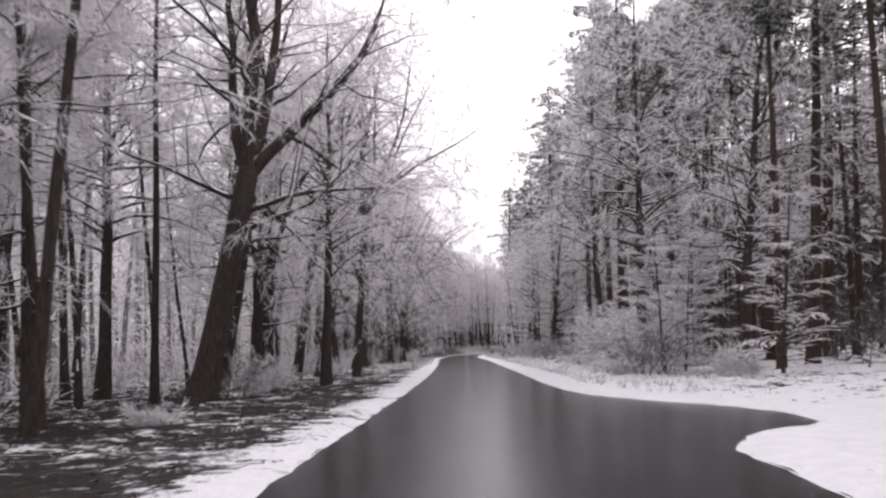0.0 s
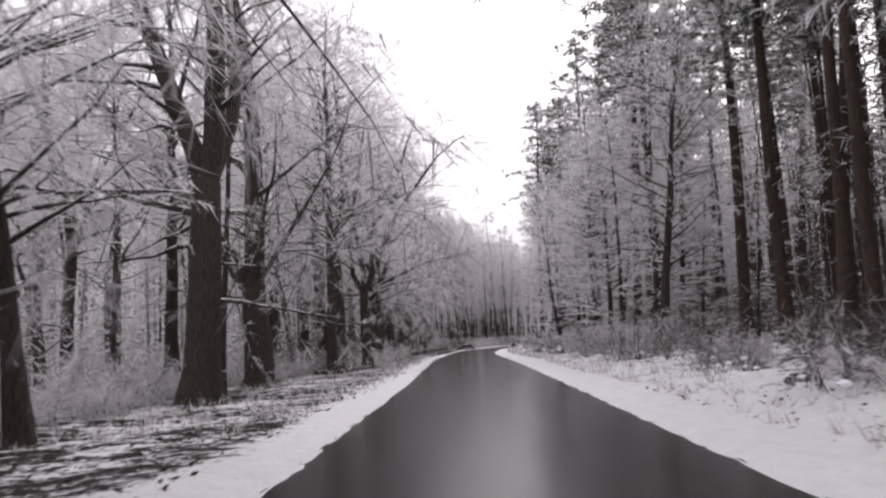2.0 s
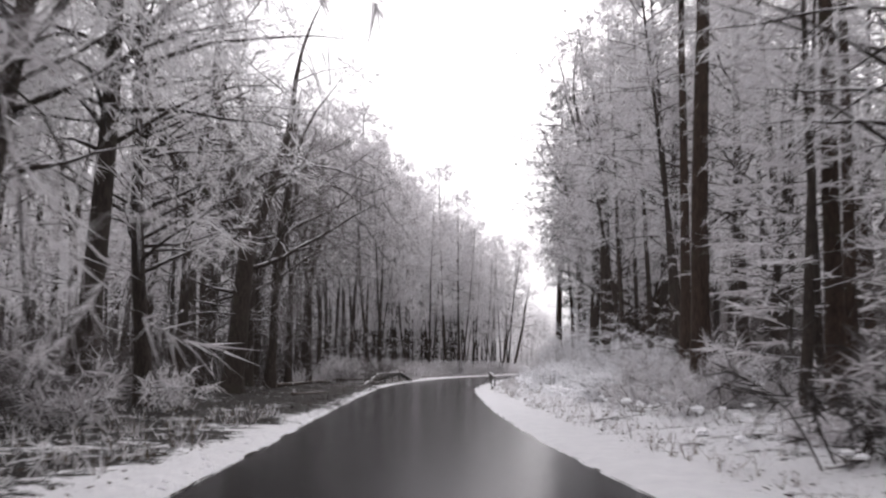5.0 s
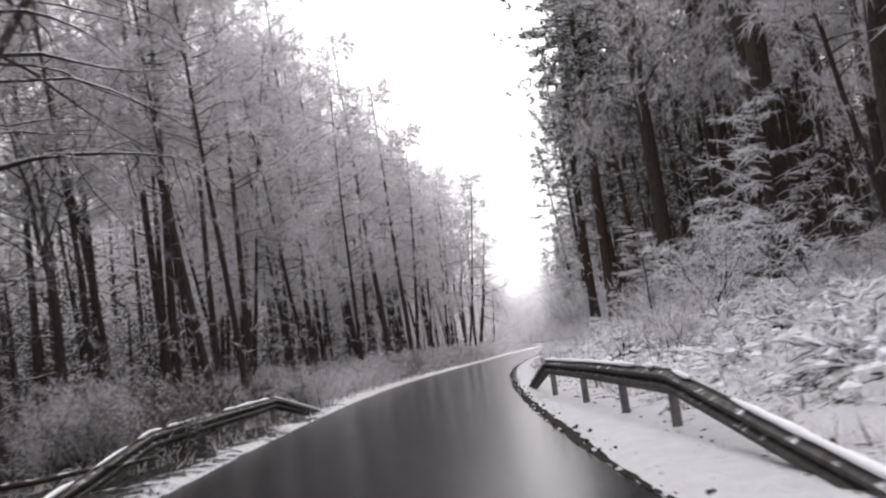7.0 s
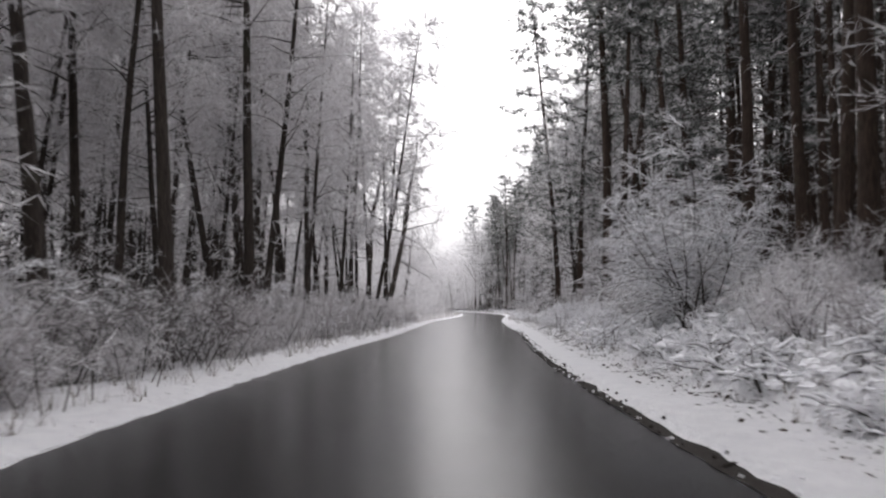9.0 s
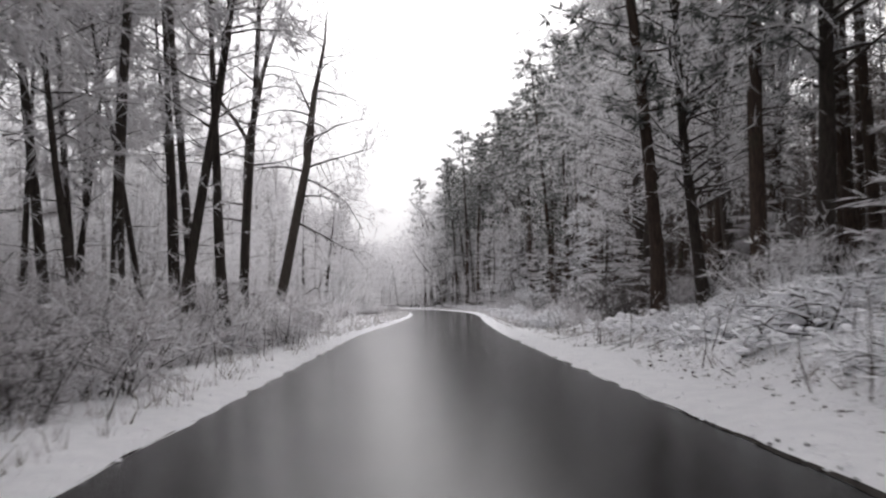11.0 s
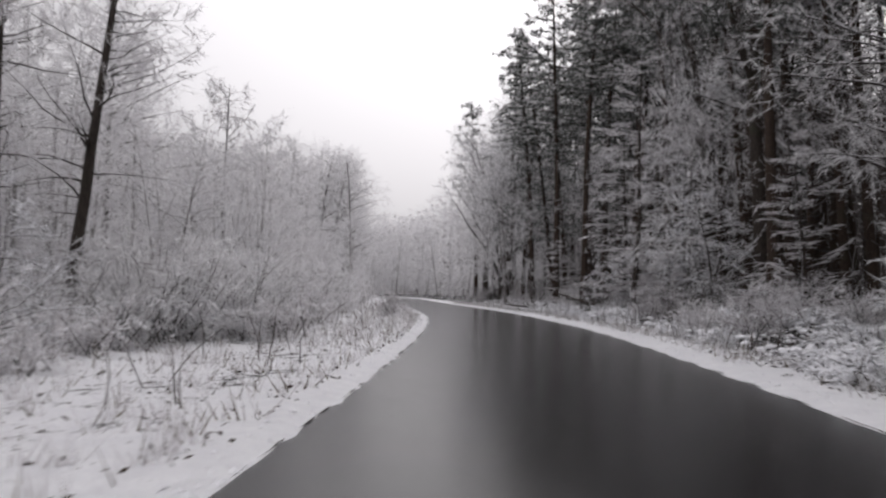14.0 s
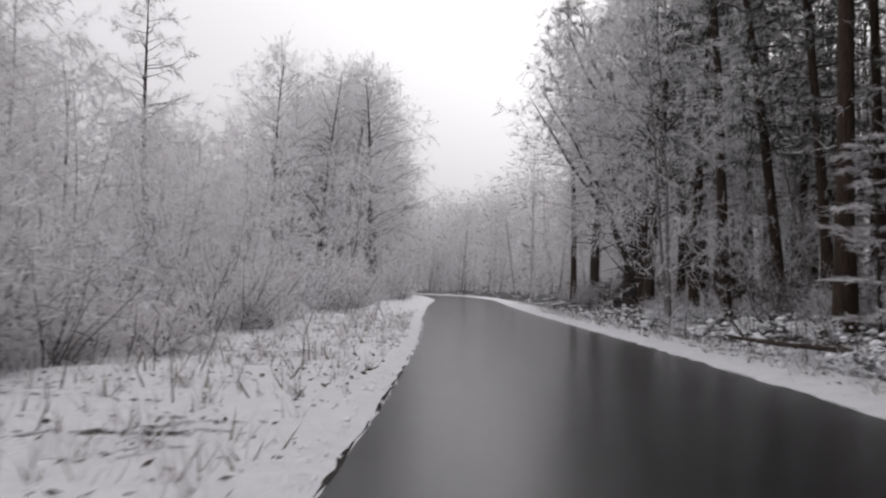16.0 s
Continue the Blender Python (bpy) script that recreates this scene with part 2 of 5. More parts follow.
def snow_gap(s, side):
    """How far from the asphalt the snow begins: a strip of bare wet soil."""
    if side > 0:
        g = np.interp(s, [150, 178, 186, 215, 262, 275], [-0.05, 0.06, 0.2, 0.24, 0.16, -0.03])
    else:
        g = np.interp(s, [85, 95, 125, 140, 330, 352, 380, 395], [-0.05, 0.06, 0.06, -0.03, -0.03, 0.0, 0.03, 0.0])
    rag = 1.0 + 3.0 * max(g, 0)
    return g + rag * (0.05 * n1(s * 1.1, side * 9.0) + 0.045 * n1(s * 2.9, side * 5.0) + 0.035 * n1(s * 6.3, side * 3.0))


def land(s, side, e):
    """Height of the ground e metres outside the asphalt."""
    e = max(e, 0.0)
    bank = 0.06 * float(smooth((e - 0.02) / 0.3))
    if side < 0:
        fall = np.interp(s, [-80, 120, 150, 175, 210, 290, 320, 600], [0.045, 0.045, 0.02, 0.02, 0.06, 0.06, 0.015, 0.0])
        z = bank - min(fall * max(e - 1.2, 0), 0.55 if s < 150 or s > 300 else 1.0)
    else:
        rise = np.interp(s, [-80, 30, 60, 130, 165, 190, 280, 310, 420, 600], [0.03, 0.05, 0.1, 0.09, 0.25, 0.36, 0.33, 0.05, 0.06, 0.03])
        top = np.interp(s, [-80, 30, 60, 130, 165, 190, 280, 310, 600], [0.4, 0.5, 1.0, 1.0, 2.2, 2.9, 2.6, 0.5, 0.6])
        start = np.interp(s, [60, 150, 190, 280, 310], [1.6, 1.8, 2.2, 1.2, 2.0])
        x = rise * max(e - start, 0)
        z = bank + top * (1 - math.exp(-x / top))
        if s > 290:
            z -= 0.22 * math.exp(-((e - 2.6) / 0.8) ** 2)
    rough = min(max(e - 0.3, 0) * 0.07, 0.3)
    z += rough * (0.55 * noise.noise(Vector((s * 0.45, side * e * 0.45, 0))) + 0.4 * noise.noise(Vector((s * 1.5, side * e * 1.5, 7))))
    z += (0.035 * noise.noise(Vector((s * 2.3, side * e * 2.6, 2))) + 0.02 * noise.noise(Vector((s * 5.0, side * e * 5.0, 5)))) * min(e * 3, 1)
    return z


def place_on(s, u):
    """World x, y of a point s along the road and u metres right of its centre line."""
    i = int(np.clip(np.searchsorted(STATION, s), 1, len(STATION) - 1))
    c, n = LINE[i, :2], NORMAL[i]
    return float(c[0] + n[0] * u), float(c[1] + n[1] * u)


def along(x, y):
    """Station, offset from the centre line, and distance outside the asphalt."""
    i = int(np.argmin((LINE[:, 0] - x) ** 2 + (LINE[:, 1] - y) ** 2))
    u = float((x - LINE[i, 0]) * NORMAL[i, 0] + (y - LINE[i, 1]) * NORMAL[i, 1])
    s = float(STATION[i])
    w = right_width(s, LINE[i, 2]) if u > 0 else LINE[i, 2]
    return s, u, abs(u) - float(w)


def ground_z(x, y):
    s, u, e = along(x, y)
    return float(land(s, 1 if u > 0 else -1, e)) if e > 0 else 0.0


# ---------------------------------------------------------------- mesh helpers


class Geo:
    """Collects vertices and faces, each face with a material slot."""

    def __init__(self):
        self.v, self.f, self.m = [], [], []

    def tube(self, pts, rad, sides=6, slot=0):
        base = len(self.v)
        k = len(pts)
        for i, p in enumerate(pts):
            d = (pts[min(i + 1, k - 1)] - pts[max(i - 1, 0)])
            d = d.normalized() if d.length > 1e-9 else Vector((0, 0, 1))
            a = d.cross(Vector((0.31, 0.95, 0.05))).normalized()
            b = d.cross(a)
            for j in range(sides):
                q = 2 * math.pi * j / sides
                self.v.append(p + (a * math.cos(q) + b * math.sin(q)) * rad[i])
        for i in range(k - 1):
            for j in range(sides):
                n = (j + 1) % sides
                self.f.append((base + i * sides + j, base + i * sides + n, base + (i + 1) * sides + n, base + (i + 1) * sides + j))
                self.m.append(slot)
        self.f.append(tuple(base + (k - 1) * sides + j for j in range(sides)))
        self.m.append(slot)

    def sliver(self, p, d, side, width, slot=0):
        """One slender twig or needle bunch, from p along d."""
        n = len(self.v)
        self.v += [p - side * width, p + side * width, p + d]
        self.f.append((n, n + 1, n + 2))
        self.m.append(slot)

    def blade(self, p, d, side, width, slot=0):
        """A longer twig that is widest at its middle."""
        n = len(self.v)
        q = p + d * 0.45
        self.v += [p, q - side * width, p + d, q + side * width]
        self.f.append((n, n + 1, n + 2, n + 3))
        self.m.append(slot)

    def box(self, c, sx, sy, sz, turn=None, slot=0):
        n = len(self.v)
        for x in (-1, 1):
            for y in (-1, 1):
                for z in (-1, 1):
                    q = Vector((x * sx / 2, y * sy / 2, z * sz / 2))
                    self.v.append(Vector(c) + (turn @ q if turn else q))
        for f in ((0, 1, 3, 2), (4, 6, 7, 5), (0, 4, 5, 1), (2, 3, 7, 6), (0, 2, 6, 4), (1, 5, 7, 3)):
            self.f.append(tuple(n + i for i in f))
            self.m.append(slot)

    def mesh(self, name, *mats, flat=False):
        me = bpy.data.meshes.new(name)
        me.from_pydata([tuple(v) for v in self.v], [], self.f)
        for m in mats:
            me.materials.append(m)
        me.polygons.foreach_set("material_index", self.m)
        me.polygons.foreach_set("use_smooth", [not flat] * len(self.f))
        me.update()
        return me


def part(name, me, parent, label=""):
    ob = new(name, me)
    ob.parent = parent
    if label:
        tagged(ob, label)
    return ob


# ---------------------------------------------------------------- ground, road and soil
def build_ground():
    outs = [-0.35, -0.12, 0.0, 0.07, 0.15, 0.28, 0.45, 0.7, 1.0, 1.35, 1.75, 2.2, 2.7, 3.3, 4.0, 4.8, 5.7, 6.8, 8, 9.5, 11.5, 14, 17, 21, 26, 33, 45, 70, 130, 300, 800, 1800]
    main = Vector((0.985, -0.17))
    rows = [(-1800.0, 0)] + [(None, i) for i in range(len(LINE))] + [(1800.0, len(LINE) - 1)]
    cols = [(-1, e) for e in reversed(outs)] + [(1, e) for e in outs]
    v, bare = [], []
    for extra, i in rows:
        s, (cx, cy), n, w = float(STATION[i]), LINE[i, :2], NORMAL[i], float(LINE[i, 2])
        if extra is not None:
            cx, cy = cx + TANGENT[i][0] * extra, cy + TANGENT[i][1] * extra
        for side, e in cols:
            width = float(right_width(s, w)) if side > 0 else w
            gap = float(snow_gap(s, side)) if e < 2 else 0.0
            off = width + e + gap * math.exp(-max(e, 0) * 1.5)
            near = min(off, 45.0)
            x = cx + n[0] * near * side + main[0] * (off - near) * side
            y = cy + n[1] * near * side + main[1] * (off - near) * side
            if e <= -0.3:
                z = -0.16
            elif e < -0.05:
                z = -0.03
            elif e > 100:
                z = land(s, side, 100)
            else:
                z = land(s, side, e + 0.02)
            v.append((x, y, z))
            begin = np.interp(s, [20, 35, 62, 80, 120, 150, 205, 215], [-0.6, -0.6, 0.5, 0.8, 0.7, -1.2, -0.9, 2.0]) if side < 0 else np.interp(s, [295, 305], [2.2, 0.9])
            wood = float(smooth((e - float(begin)) / 2.2))
            if side < 0:
                lit = np.interp(s, [-80, 10, 25, 62, 80, 135, 150, 200, 215, 290, 310, 600], [0.66, 0.66, 0.66, 0.52, 0.52, 0.58, 0.78, 0.78, 0.45, 0.4, 0.2, 0.2])
                verge = np.interp(s, [-80, 0, 25, 130, 145, 180, 196, 300, 315], [0.45, 0.5, 0.52, 0.44, 0.5, 0.5, 0.14, 0.14, 0.24])
            else:
                lit = np.interp(s, [-80, 40, 100, 170, 200, 290, 310, 600], [0.3, 0.3, 0.4, 0.3, 0.26, 0.3, 0.66, 0.6])
                verge = np.interp(s, [0, 50, 90, 130, 200, 260, 300, 400], [0.0, 0.15, 0.2, 0.2, 0.28, 0.28, 0.34, 0.3])
            bare.append(float(lit) * wood * (1 - 0.85 * float(smooth((e - 22) / 25))) + float(verge) * (1 - wood) * float(smooth((e - 0.5) / 1.0)))
    nc = len(cols)
    f = []
    for r in range(len(rows) - 1):
        for c in range(nc - 1):
            f.append((r * nc + c, r * nc + c + 1, (r + 1) * nc + c + 1, (r + 1) * nc + c))
    me = bpy.data.meshes.new("ground")
    me.from_pydata(v, [], f)
    me.materials.append(SNOW_GROUND)
    me.attributes.new("bare", "FLOAT", "POINT").data.foreach_set("value", bare)
    me.polygons.foreach_set("use_smooth", [True] * len(f))
    me.update()
    tagged(new("ground", me), "thin fresh snow over leaf litter and grass", "ground", kind="structure")


def strip(name, inner, outer, z0, z1, mat, label, category):
    """A ribbon along the road between two offsets, each a function of station and half width."""
    v, f = [], []
    for i in range(len(LINE)):
        s, w, c, n = float(STATION[i]), float(LINE[i, 2]), LINE[i, :2], NORMAL[i]
        a, b = inner(s, w), outer(s, w)
        for k in range(5):
            u = a + (b - a) * k / 4
            v.append((c[0] + n[0] * u, c[1] + n[1] * u, z0 + (z1 - z0) * k / 4))
    for i in range(len(LINE) - 1):
        for k in range(4):
            p = i * 5 + k
            f.append((p, p + 1, p + 6, p + 5))
    me = bpy.data.meshes.new(name)
    me.from_pydata(v, [], f)
    me.materials.append(mat)
    me.polygons.foreach_set("use_smooth", [True] * len(f))
    me.update()
    return tagged(new(name, me), label, category, kind="structure")


build_ground()
strip("road", lambda s, w: -w, lambda s, w: float(right_width(s, w)), 0.0, 0.0, ASPHALT, "dark wet asphalt forest road without markings", "road")
strip("verge_soil", lambda s, w: float(right_width(s, w)) - 0.005 + 0.04 * n1(s * 2.1, 4), lambda s, w: float(right_width(s, w)) + 0.75, 0.004, -0.02, SOIL, "wet dark soil at the road's edge", "road edge")
strip("verge_soil", lambda s, w: -w - 0.5, lambda s, w: -w + 0.0 + 0.04 * n1(s * 2.1, 8), -0.02, 0.004, SOIL, "wet dark soil at the road's edge", "road edge")


# ---------------------------------------------------------------- trees


def rand_dir(rng, spread=1.0):
    return Vector((rng.gauss(0, spread), rng.gauss(0, spread), rng.gauss(0, spread)))


def grow(rng, p, d, length, segs, wander, lift):
    """A branch's line: starts at p along d, wanders, and bends up (lift > 0) or droops."""
    pts, d = [p.copy()], d.normalized()
    for _ in range(segs):
        d = (d + rand_dir(rng, wander) + Vector((0, 0, lift))).normalized()
        pts.append(pts[-1] + d * (length / segs))
    return pts


def at(pts, t):
    x = t * (len(pts) - 1)
    i = min(int(x), len(pts) - 2)
    return pts[i].lerp(pts[i + 1], x - i), (pts[i + 1] - pts[i]).normalized()


def sprays(g, rng, pts, count, size, width, droop=0.0, slot=0, start=0.15):
    """Fine frosted twigs along a branch."""
    for _ in range(count):
        p, d = at(pts, rng.uniform(start, 1.0))
        w = (d * rng.uniform(0.4, 1.2) + rand_dir(rng, 0.55) + Vector((0, 0, -droop))).normalized()
        side = w.cross(rand_dir(rng)).normalized()
        g.sliver(p, w * size * rng.uniform(0.5, 1.4), side, width * rng.uniform(0.5, 1.3), slot)


def twiggy(crown, rng, pts, subs, sub_len, twigs, size, width, droop, lift=-0.02, stalk_width=0.02):
    """Side shoots with sprays along a branch."""
    for k in range(subs):
        t = rng.uniform(0.2, 1.0)
        p, d = at(pts, t)
        out = d.cross(rand_dir(rng)).normalized()
        w = d * rng.uniform(0.4, 1.0) + out * rng.uniform(0.6, 1.0)
        line = grow(rng, p, w, sub_len * rng.uniform(0.55, 1.2) * (1.15 - 0.5 * t), 2, 0.16, lift)
        crown.blade(p, line[-1] - p, w.cross(Vector((0.1, 0.2, 1))).normalized(), stalk_width, 0)
        sprays(crown, rng, line, twigs, size, width, droop, 0)


def two_meshes(kind, wood, crown, bark, *mats):
    return wood.mesh(kind + "_trunk", bark), crown.mesh(kind + "_crown", *mats)


def broadleaf(seed, height, radius, fork, limbs, spread, lean=0.0, subs=10, twigs=16, mat=None, lift=0.045, lows=6, hang=-0.02):
    """A bare deciduous tree, its trunk forking into limbs, its twigs white with frost."""
    rng = random.Random(seed)
    wood, crown = Geo(), Geo()
    trunk = grow(rng, Vector((0, 0, -0.25)), Vector((lean, 0, 1)), fork + 0.25, 5, 0.03, 0.05)
    trunk.append(trunk[-1] + (trunk[-1] - trunk[-2]).normalized() * radius * 2.6)
    rr = [radius * 1.55] + [radius * (1.08 - 0.3 * i / 5) for i in range(1, 6)] + [radius * 0.15]
    wood.tube(trunk, rr, 9)
    trunk.pop()
    top, d0 = trunk[-1], (trunk[-1] - trunk[-2]).normalized()
    turn = rng.uniform(0, 6.28)
    for k in range(limbs):
        a = turn + 6.283 * k / limbs + rng.uniform(-0.4, 0.4)
        tilt = spread * rng.uniform(0.5, 1.15) if k else spread * 0.25
        d = d0 + Vector((math.cos(a) * tilt, math.sin(a) * tilt, 0))
        L = (height - fork) * rng.uniform(0.75, 1.05)
        limb = grow(rng, top - d0 * 0.3, d, L, 8, 0.12, lift)
        r1 = radius * (0.64 if limbs == 2 else rng.uniform(0.38, 0.55) if k else 0.62)
        wood.tube(limb, [r1 * (1 - 0.92 * i / 8) for i in range(9)], 7)
        count = 30 // limbs
        for j in range(count):
            t = 0.06 + 0.92 * j / count
            p, dd = at(limb, t)
            out = dd.cross(rand_dir(rng)).normalized()
            bl = (height * 0.29) * (1.1 - 0.7 * t) * rng.uniform(0.7, 1.3)
            br = grow(rng, p, dd * 0.55 + out * rng.uniform(0.7, 1.1), bl, 5, 0.16, -0.02 if t < 0.5 else 0.04)
            rb = max(r1 * (1 - 0.92 * t) * 0.42, 0.022)
            crown.tube(br, [rb, rb * 0.8, rb * 0.6, rb * 0.45, rb * 0.3, rb * 0.12], 4, 1)
            twiggy(crown, rng, br, subs, 1.7, int(twigs * 1.35), 0.48, 0.015, 0.15)
    for _ in range(lows):  # low branches off the trunk
        p, dd = at(trunk, rng.uniform(0.45, 0.98))
        a = rng.uniform(0, 6.28)
        br = grow(rng, p, Vector((math.cos(a), math.sin(a), 0.25 if lows < 10 else 0.9)), height * (0.2 if lows < 10 else 0.38) * rng.uniform(0.6, 1.2), 6, 0.13, hang)
        crown.tube(br, [min(radius * 0.22, 0.075) * (1 - 0.9 * i / 6) for i in range(7)], 4, 1)
        twiggy(crown, rng, br, subs, 1.6, twigs, 0.45, 0.014, 0.18)
    return two_meshes("broadleaf", wood, crown, BARK, mat or FROST, BARK)


def alder(seed, height, radius, low=0.35, reach=2.6, size=0.55, width=0.03):
    """A slim tall tree with short frosted side branches."""
    rng = random.Random(seed)
    wood, crown = Geo(), Geo()
    trunk = grow(rng, Vector((0, 0, -0.25)), Vector((rng.uniform(-0.05, 0.05), rng.uniform(-0.05, 0.05), 1)), height, 10, 0.018, 0.03)
    wood.tube(trunk, [radius * 1.35] + [radius * (1 - 0.9 * i / 10) for i in range(1, 11)], 7)
    for k in range(50):
        t = low + (0.99 - low) * (k / 50) + rng.uniform(-0.01, 0.01)
        p, d = at(trunk, min(t, 0.995))
        a = rng.uniform(0, 6.28)
        bell = 1.0 - 0.62 * max((t - low) / (1 - low), 0) ** 2
        br = grow(rng, p, Vector((math.cos(a), math.sin(a), rng.uniform(0.1, 0.6))), reach * bell * rng.uniform(0.6, 1.35), 4, 0.13, -0.03)
        rb = 0.03 * bell + 0.008
        crown.tube(br, [rb, rb * 0.75, rb * 0.5, rb * 0.3, rb * 0.12], 3, 1)
        twiggy(crown, rng, br, 7, 1.15 if size > 0.5 else 0.7, 16, size * 0.85, width * 0.75, 0.14)
    for _ in range(9):  # dead stubs low on the stem
        p, d = at(trunk, rng.uniform(0.1, low))
        a = rng.uniform(0, 6.28)
        br = grow(rng, p, Vector((math.cos(a), math.sin(a), 0.1)), rng.uniform(0.4, 1.6), 3, 0.12, -0.04)
        crown.tube(br, [0.022, 0.016, 0.01, 0.004], 3, 1)
        sprays(crown, rng, br, 12, 0.35, 0.02, 0.1)
    return two_meshes("alder", wood, crown, BARK, FROST, BARK)


def frosted(seed, height, radius, low, reach, branches=62, subs=7, twigs=13, size=0.55, stems=1, bark=None):
    """A full rounded crown of fine twigs, all white with rime, on one or several stems."""
    rng = random.Random(seed)
    wood, crown = Geo(), Geo()
    for n in range(stems):
        a0 = rng.uniform(0, 6.28)
        tilt = 0.05 if stems == 1 else 0.17
        trunk = grow(rng, Vector((0, 0, -0.25)), Vector((math.cos(a0) * tilt, math.sin(a0) * tilt, 1)), height * rng.uniform(0.85, 1.0), 9, 0.035, 0.03)
        r = radius if stems == 1 else radius * 0.45
        wood.tube(trunk, [r * 1.4] + [r * (1 - 0.9 * i / 9) for i in range(1, 10)], 8)
        for k in range(branches // stems):
            x = (k + rng.random()) / (branches // stems)
            p, d = at(trunk, low + (0.99 - low) * x)
            a = rng.uniform(0, 6.28)
            dome = (0.55 + 0.75 * math.sin(math.pi * min(x * 0.9 + 0.12, 1.0))) * (1.0 - 0.45 * x ** 3)
            L = reach * dome * rng.uniform(0.55, 1.1)
            br = grow(rng, p, Vector((math.cos(a), math.sin(a), rng.uniform(0.3, 0.9))), L, 5, 0.12, -0.07)
            rb = max(r * 0.3 * (1 - 0.8 * x), 0.016)
            crown.tube(br, [rb, rb * 0.8, rb * 0.6, rb * 0.42, rb * 0.25, rb * 0.1], 4, 1)
            twiggy(crown, rng, br, subs, 0.36 * reach + 0.4, twigs, size, size * 0.04, 0.22, -0.08)
    return two_meshes("frosted", wood, crown, bark or BARK, RIME, bark or BARK)


def veteran(seed, height, radius, fork, lean, limbs, boughs=(), mat=None, twigs=18, hang=-0.05, reach=0.3, subs=8):
    """A roadside tree of known habit. lean: degrees towards +x; limbs above the fork: (degrees towards +x, degrees along +y, share of the
    trunk's radius, share of the height left); boughs off the trunk: (height, degrees round from +x, length, rise)."""
    rng = random.Random(seed)
    wood, crown = Geo(), Geo()
    up = Vector((math.tan(radians(lean)), 0, 1)).normalized()
    trunk = grow(rng, Vector((0, 0, -0.25)), up, fork + 0.25, 6, 0.02, 0.0)
    trunk.append(trunk[-1] + (trunk[-1] - trunk[-2]).normalized() * radius * 1.6)
    wood.tube(trunk, [radius * 1.6, radius * 1.12] + [radius * (1.05 - 0.05 * i) for i in range(5)] + [radius * 0.2], 11)
    trunk.pop()
    top = trunk[-1]

    def dress(line, r0, span):
        count = int(7 + span * 1.1)
        for j in range(count):
            t = 0.12 + 0.87 * (j + rng.random() * 0.6) / count
            p, dd = at(line, min(t, 0.99))
            out = dd.cross(rand_dir(rng)).normalized()
            bl = height * reach * (1.1 - 0.6 * t) * rng.uniform(0.6, 1.25) * (0.5 + 0.5 * min(span / 8, 1))
            br = grow(rng, p, dd * 0.5 + out * rng.uniform(0.7, 1.1), bl, 6, 0.17, hang)
            rb = max(r0 * (1 - 0.9 * t) * 0.42, 0.022)
            crown.tube(br, [rb * (1 - 0.92 * i / 6) for i in range(7)], 4, 1)
            twiggy(crown, rng, br, subs, 1.3, int(twigs * 1.35), 0.32, 0.009, 0.22, -0.06, 0.011)

    for tilt, deep, share, far in limbs:
        d = Vector((math.tan(radians(tilt)), math.tan(radians(deep)), 1))
        span = (height - fork) * far
        limb = grow(rng, top - up * radius * 0.5, d, span, 9, 0.1, 0.012)
        r1 = radius * share
        wood.tube(limb, [r1 * (1 - 0.92 * (i / 9) ** 1.45) for i in range(10)], 8)
        dress(limb, r1, span)
    for h, a, length, rise in boughs:
        p, dd = at(trunk, min(max((h + 0.25) / (fork + 0.25), 0.05), 0.98))
        d = Vector((math.cos(radians(a)), math.sin(radians(a)), rise))
        br = grow(rng, p, d, length, 8, 0.12, -0.02)
        r1 = min(radius * 0.3, 0.03 + length * 0.012)
        crown.tube(br, [r1 * (1 - 0.9 * i / 8) for i in range(9)], 6, 1)
        dress(br, r1, length)
    return two_meshes("veteran", wood, crown, BARK, mat or FROST, BARK)


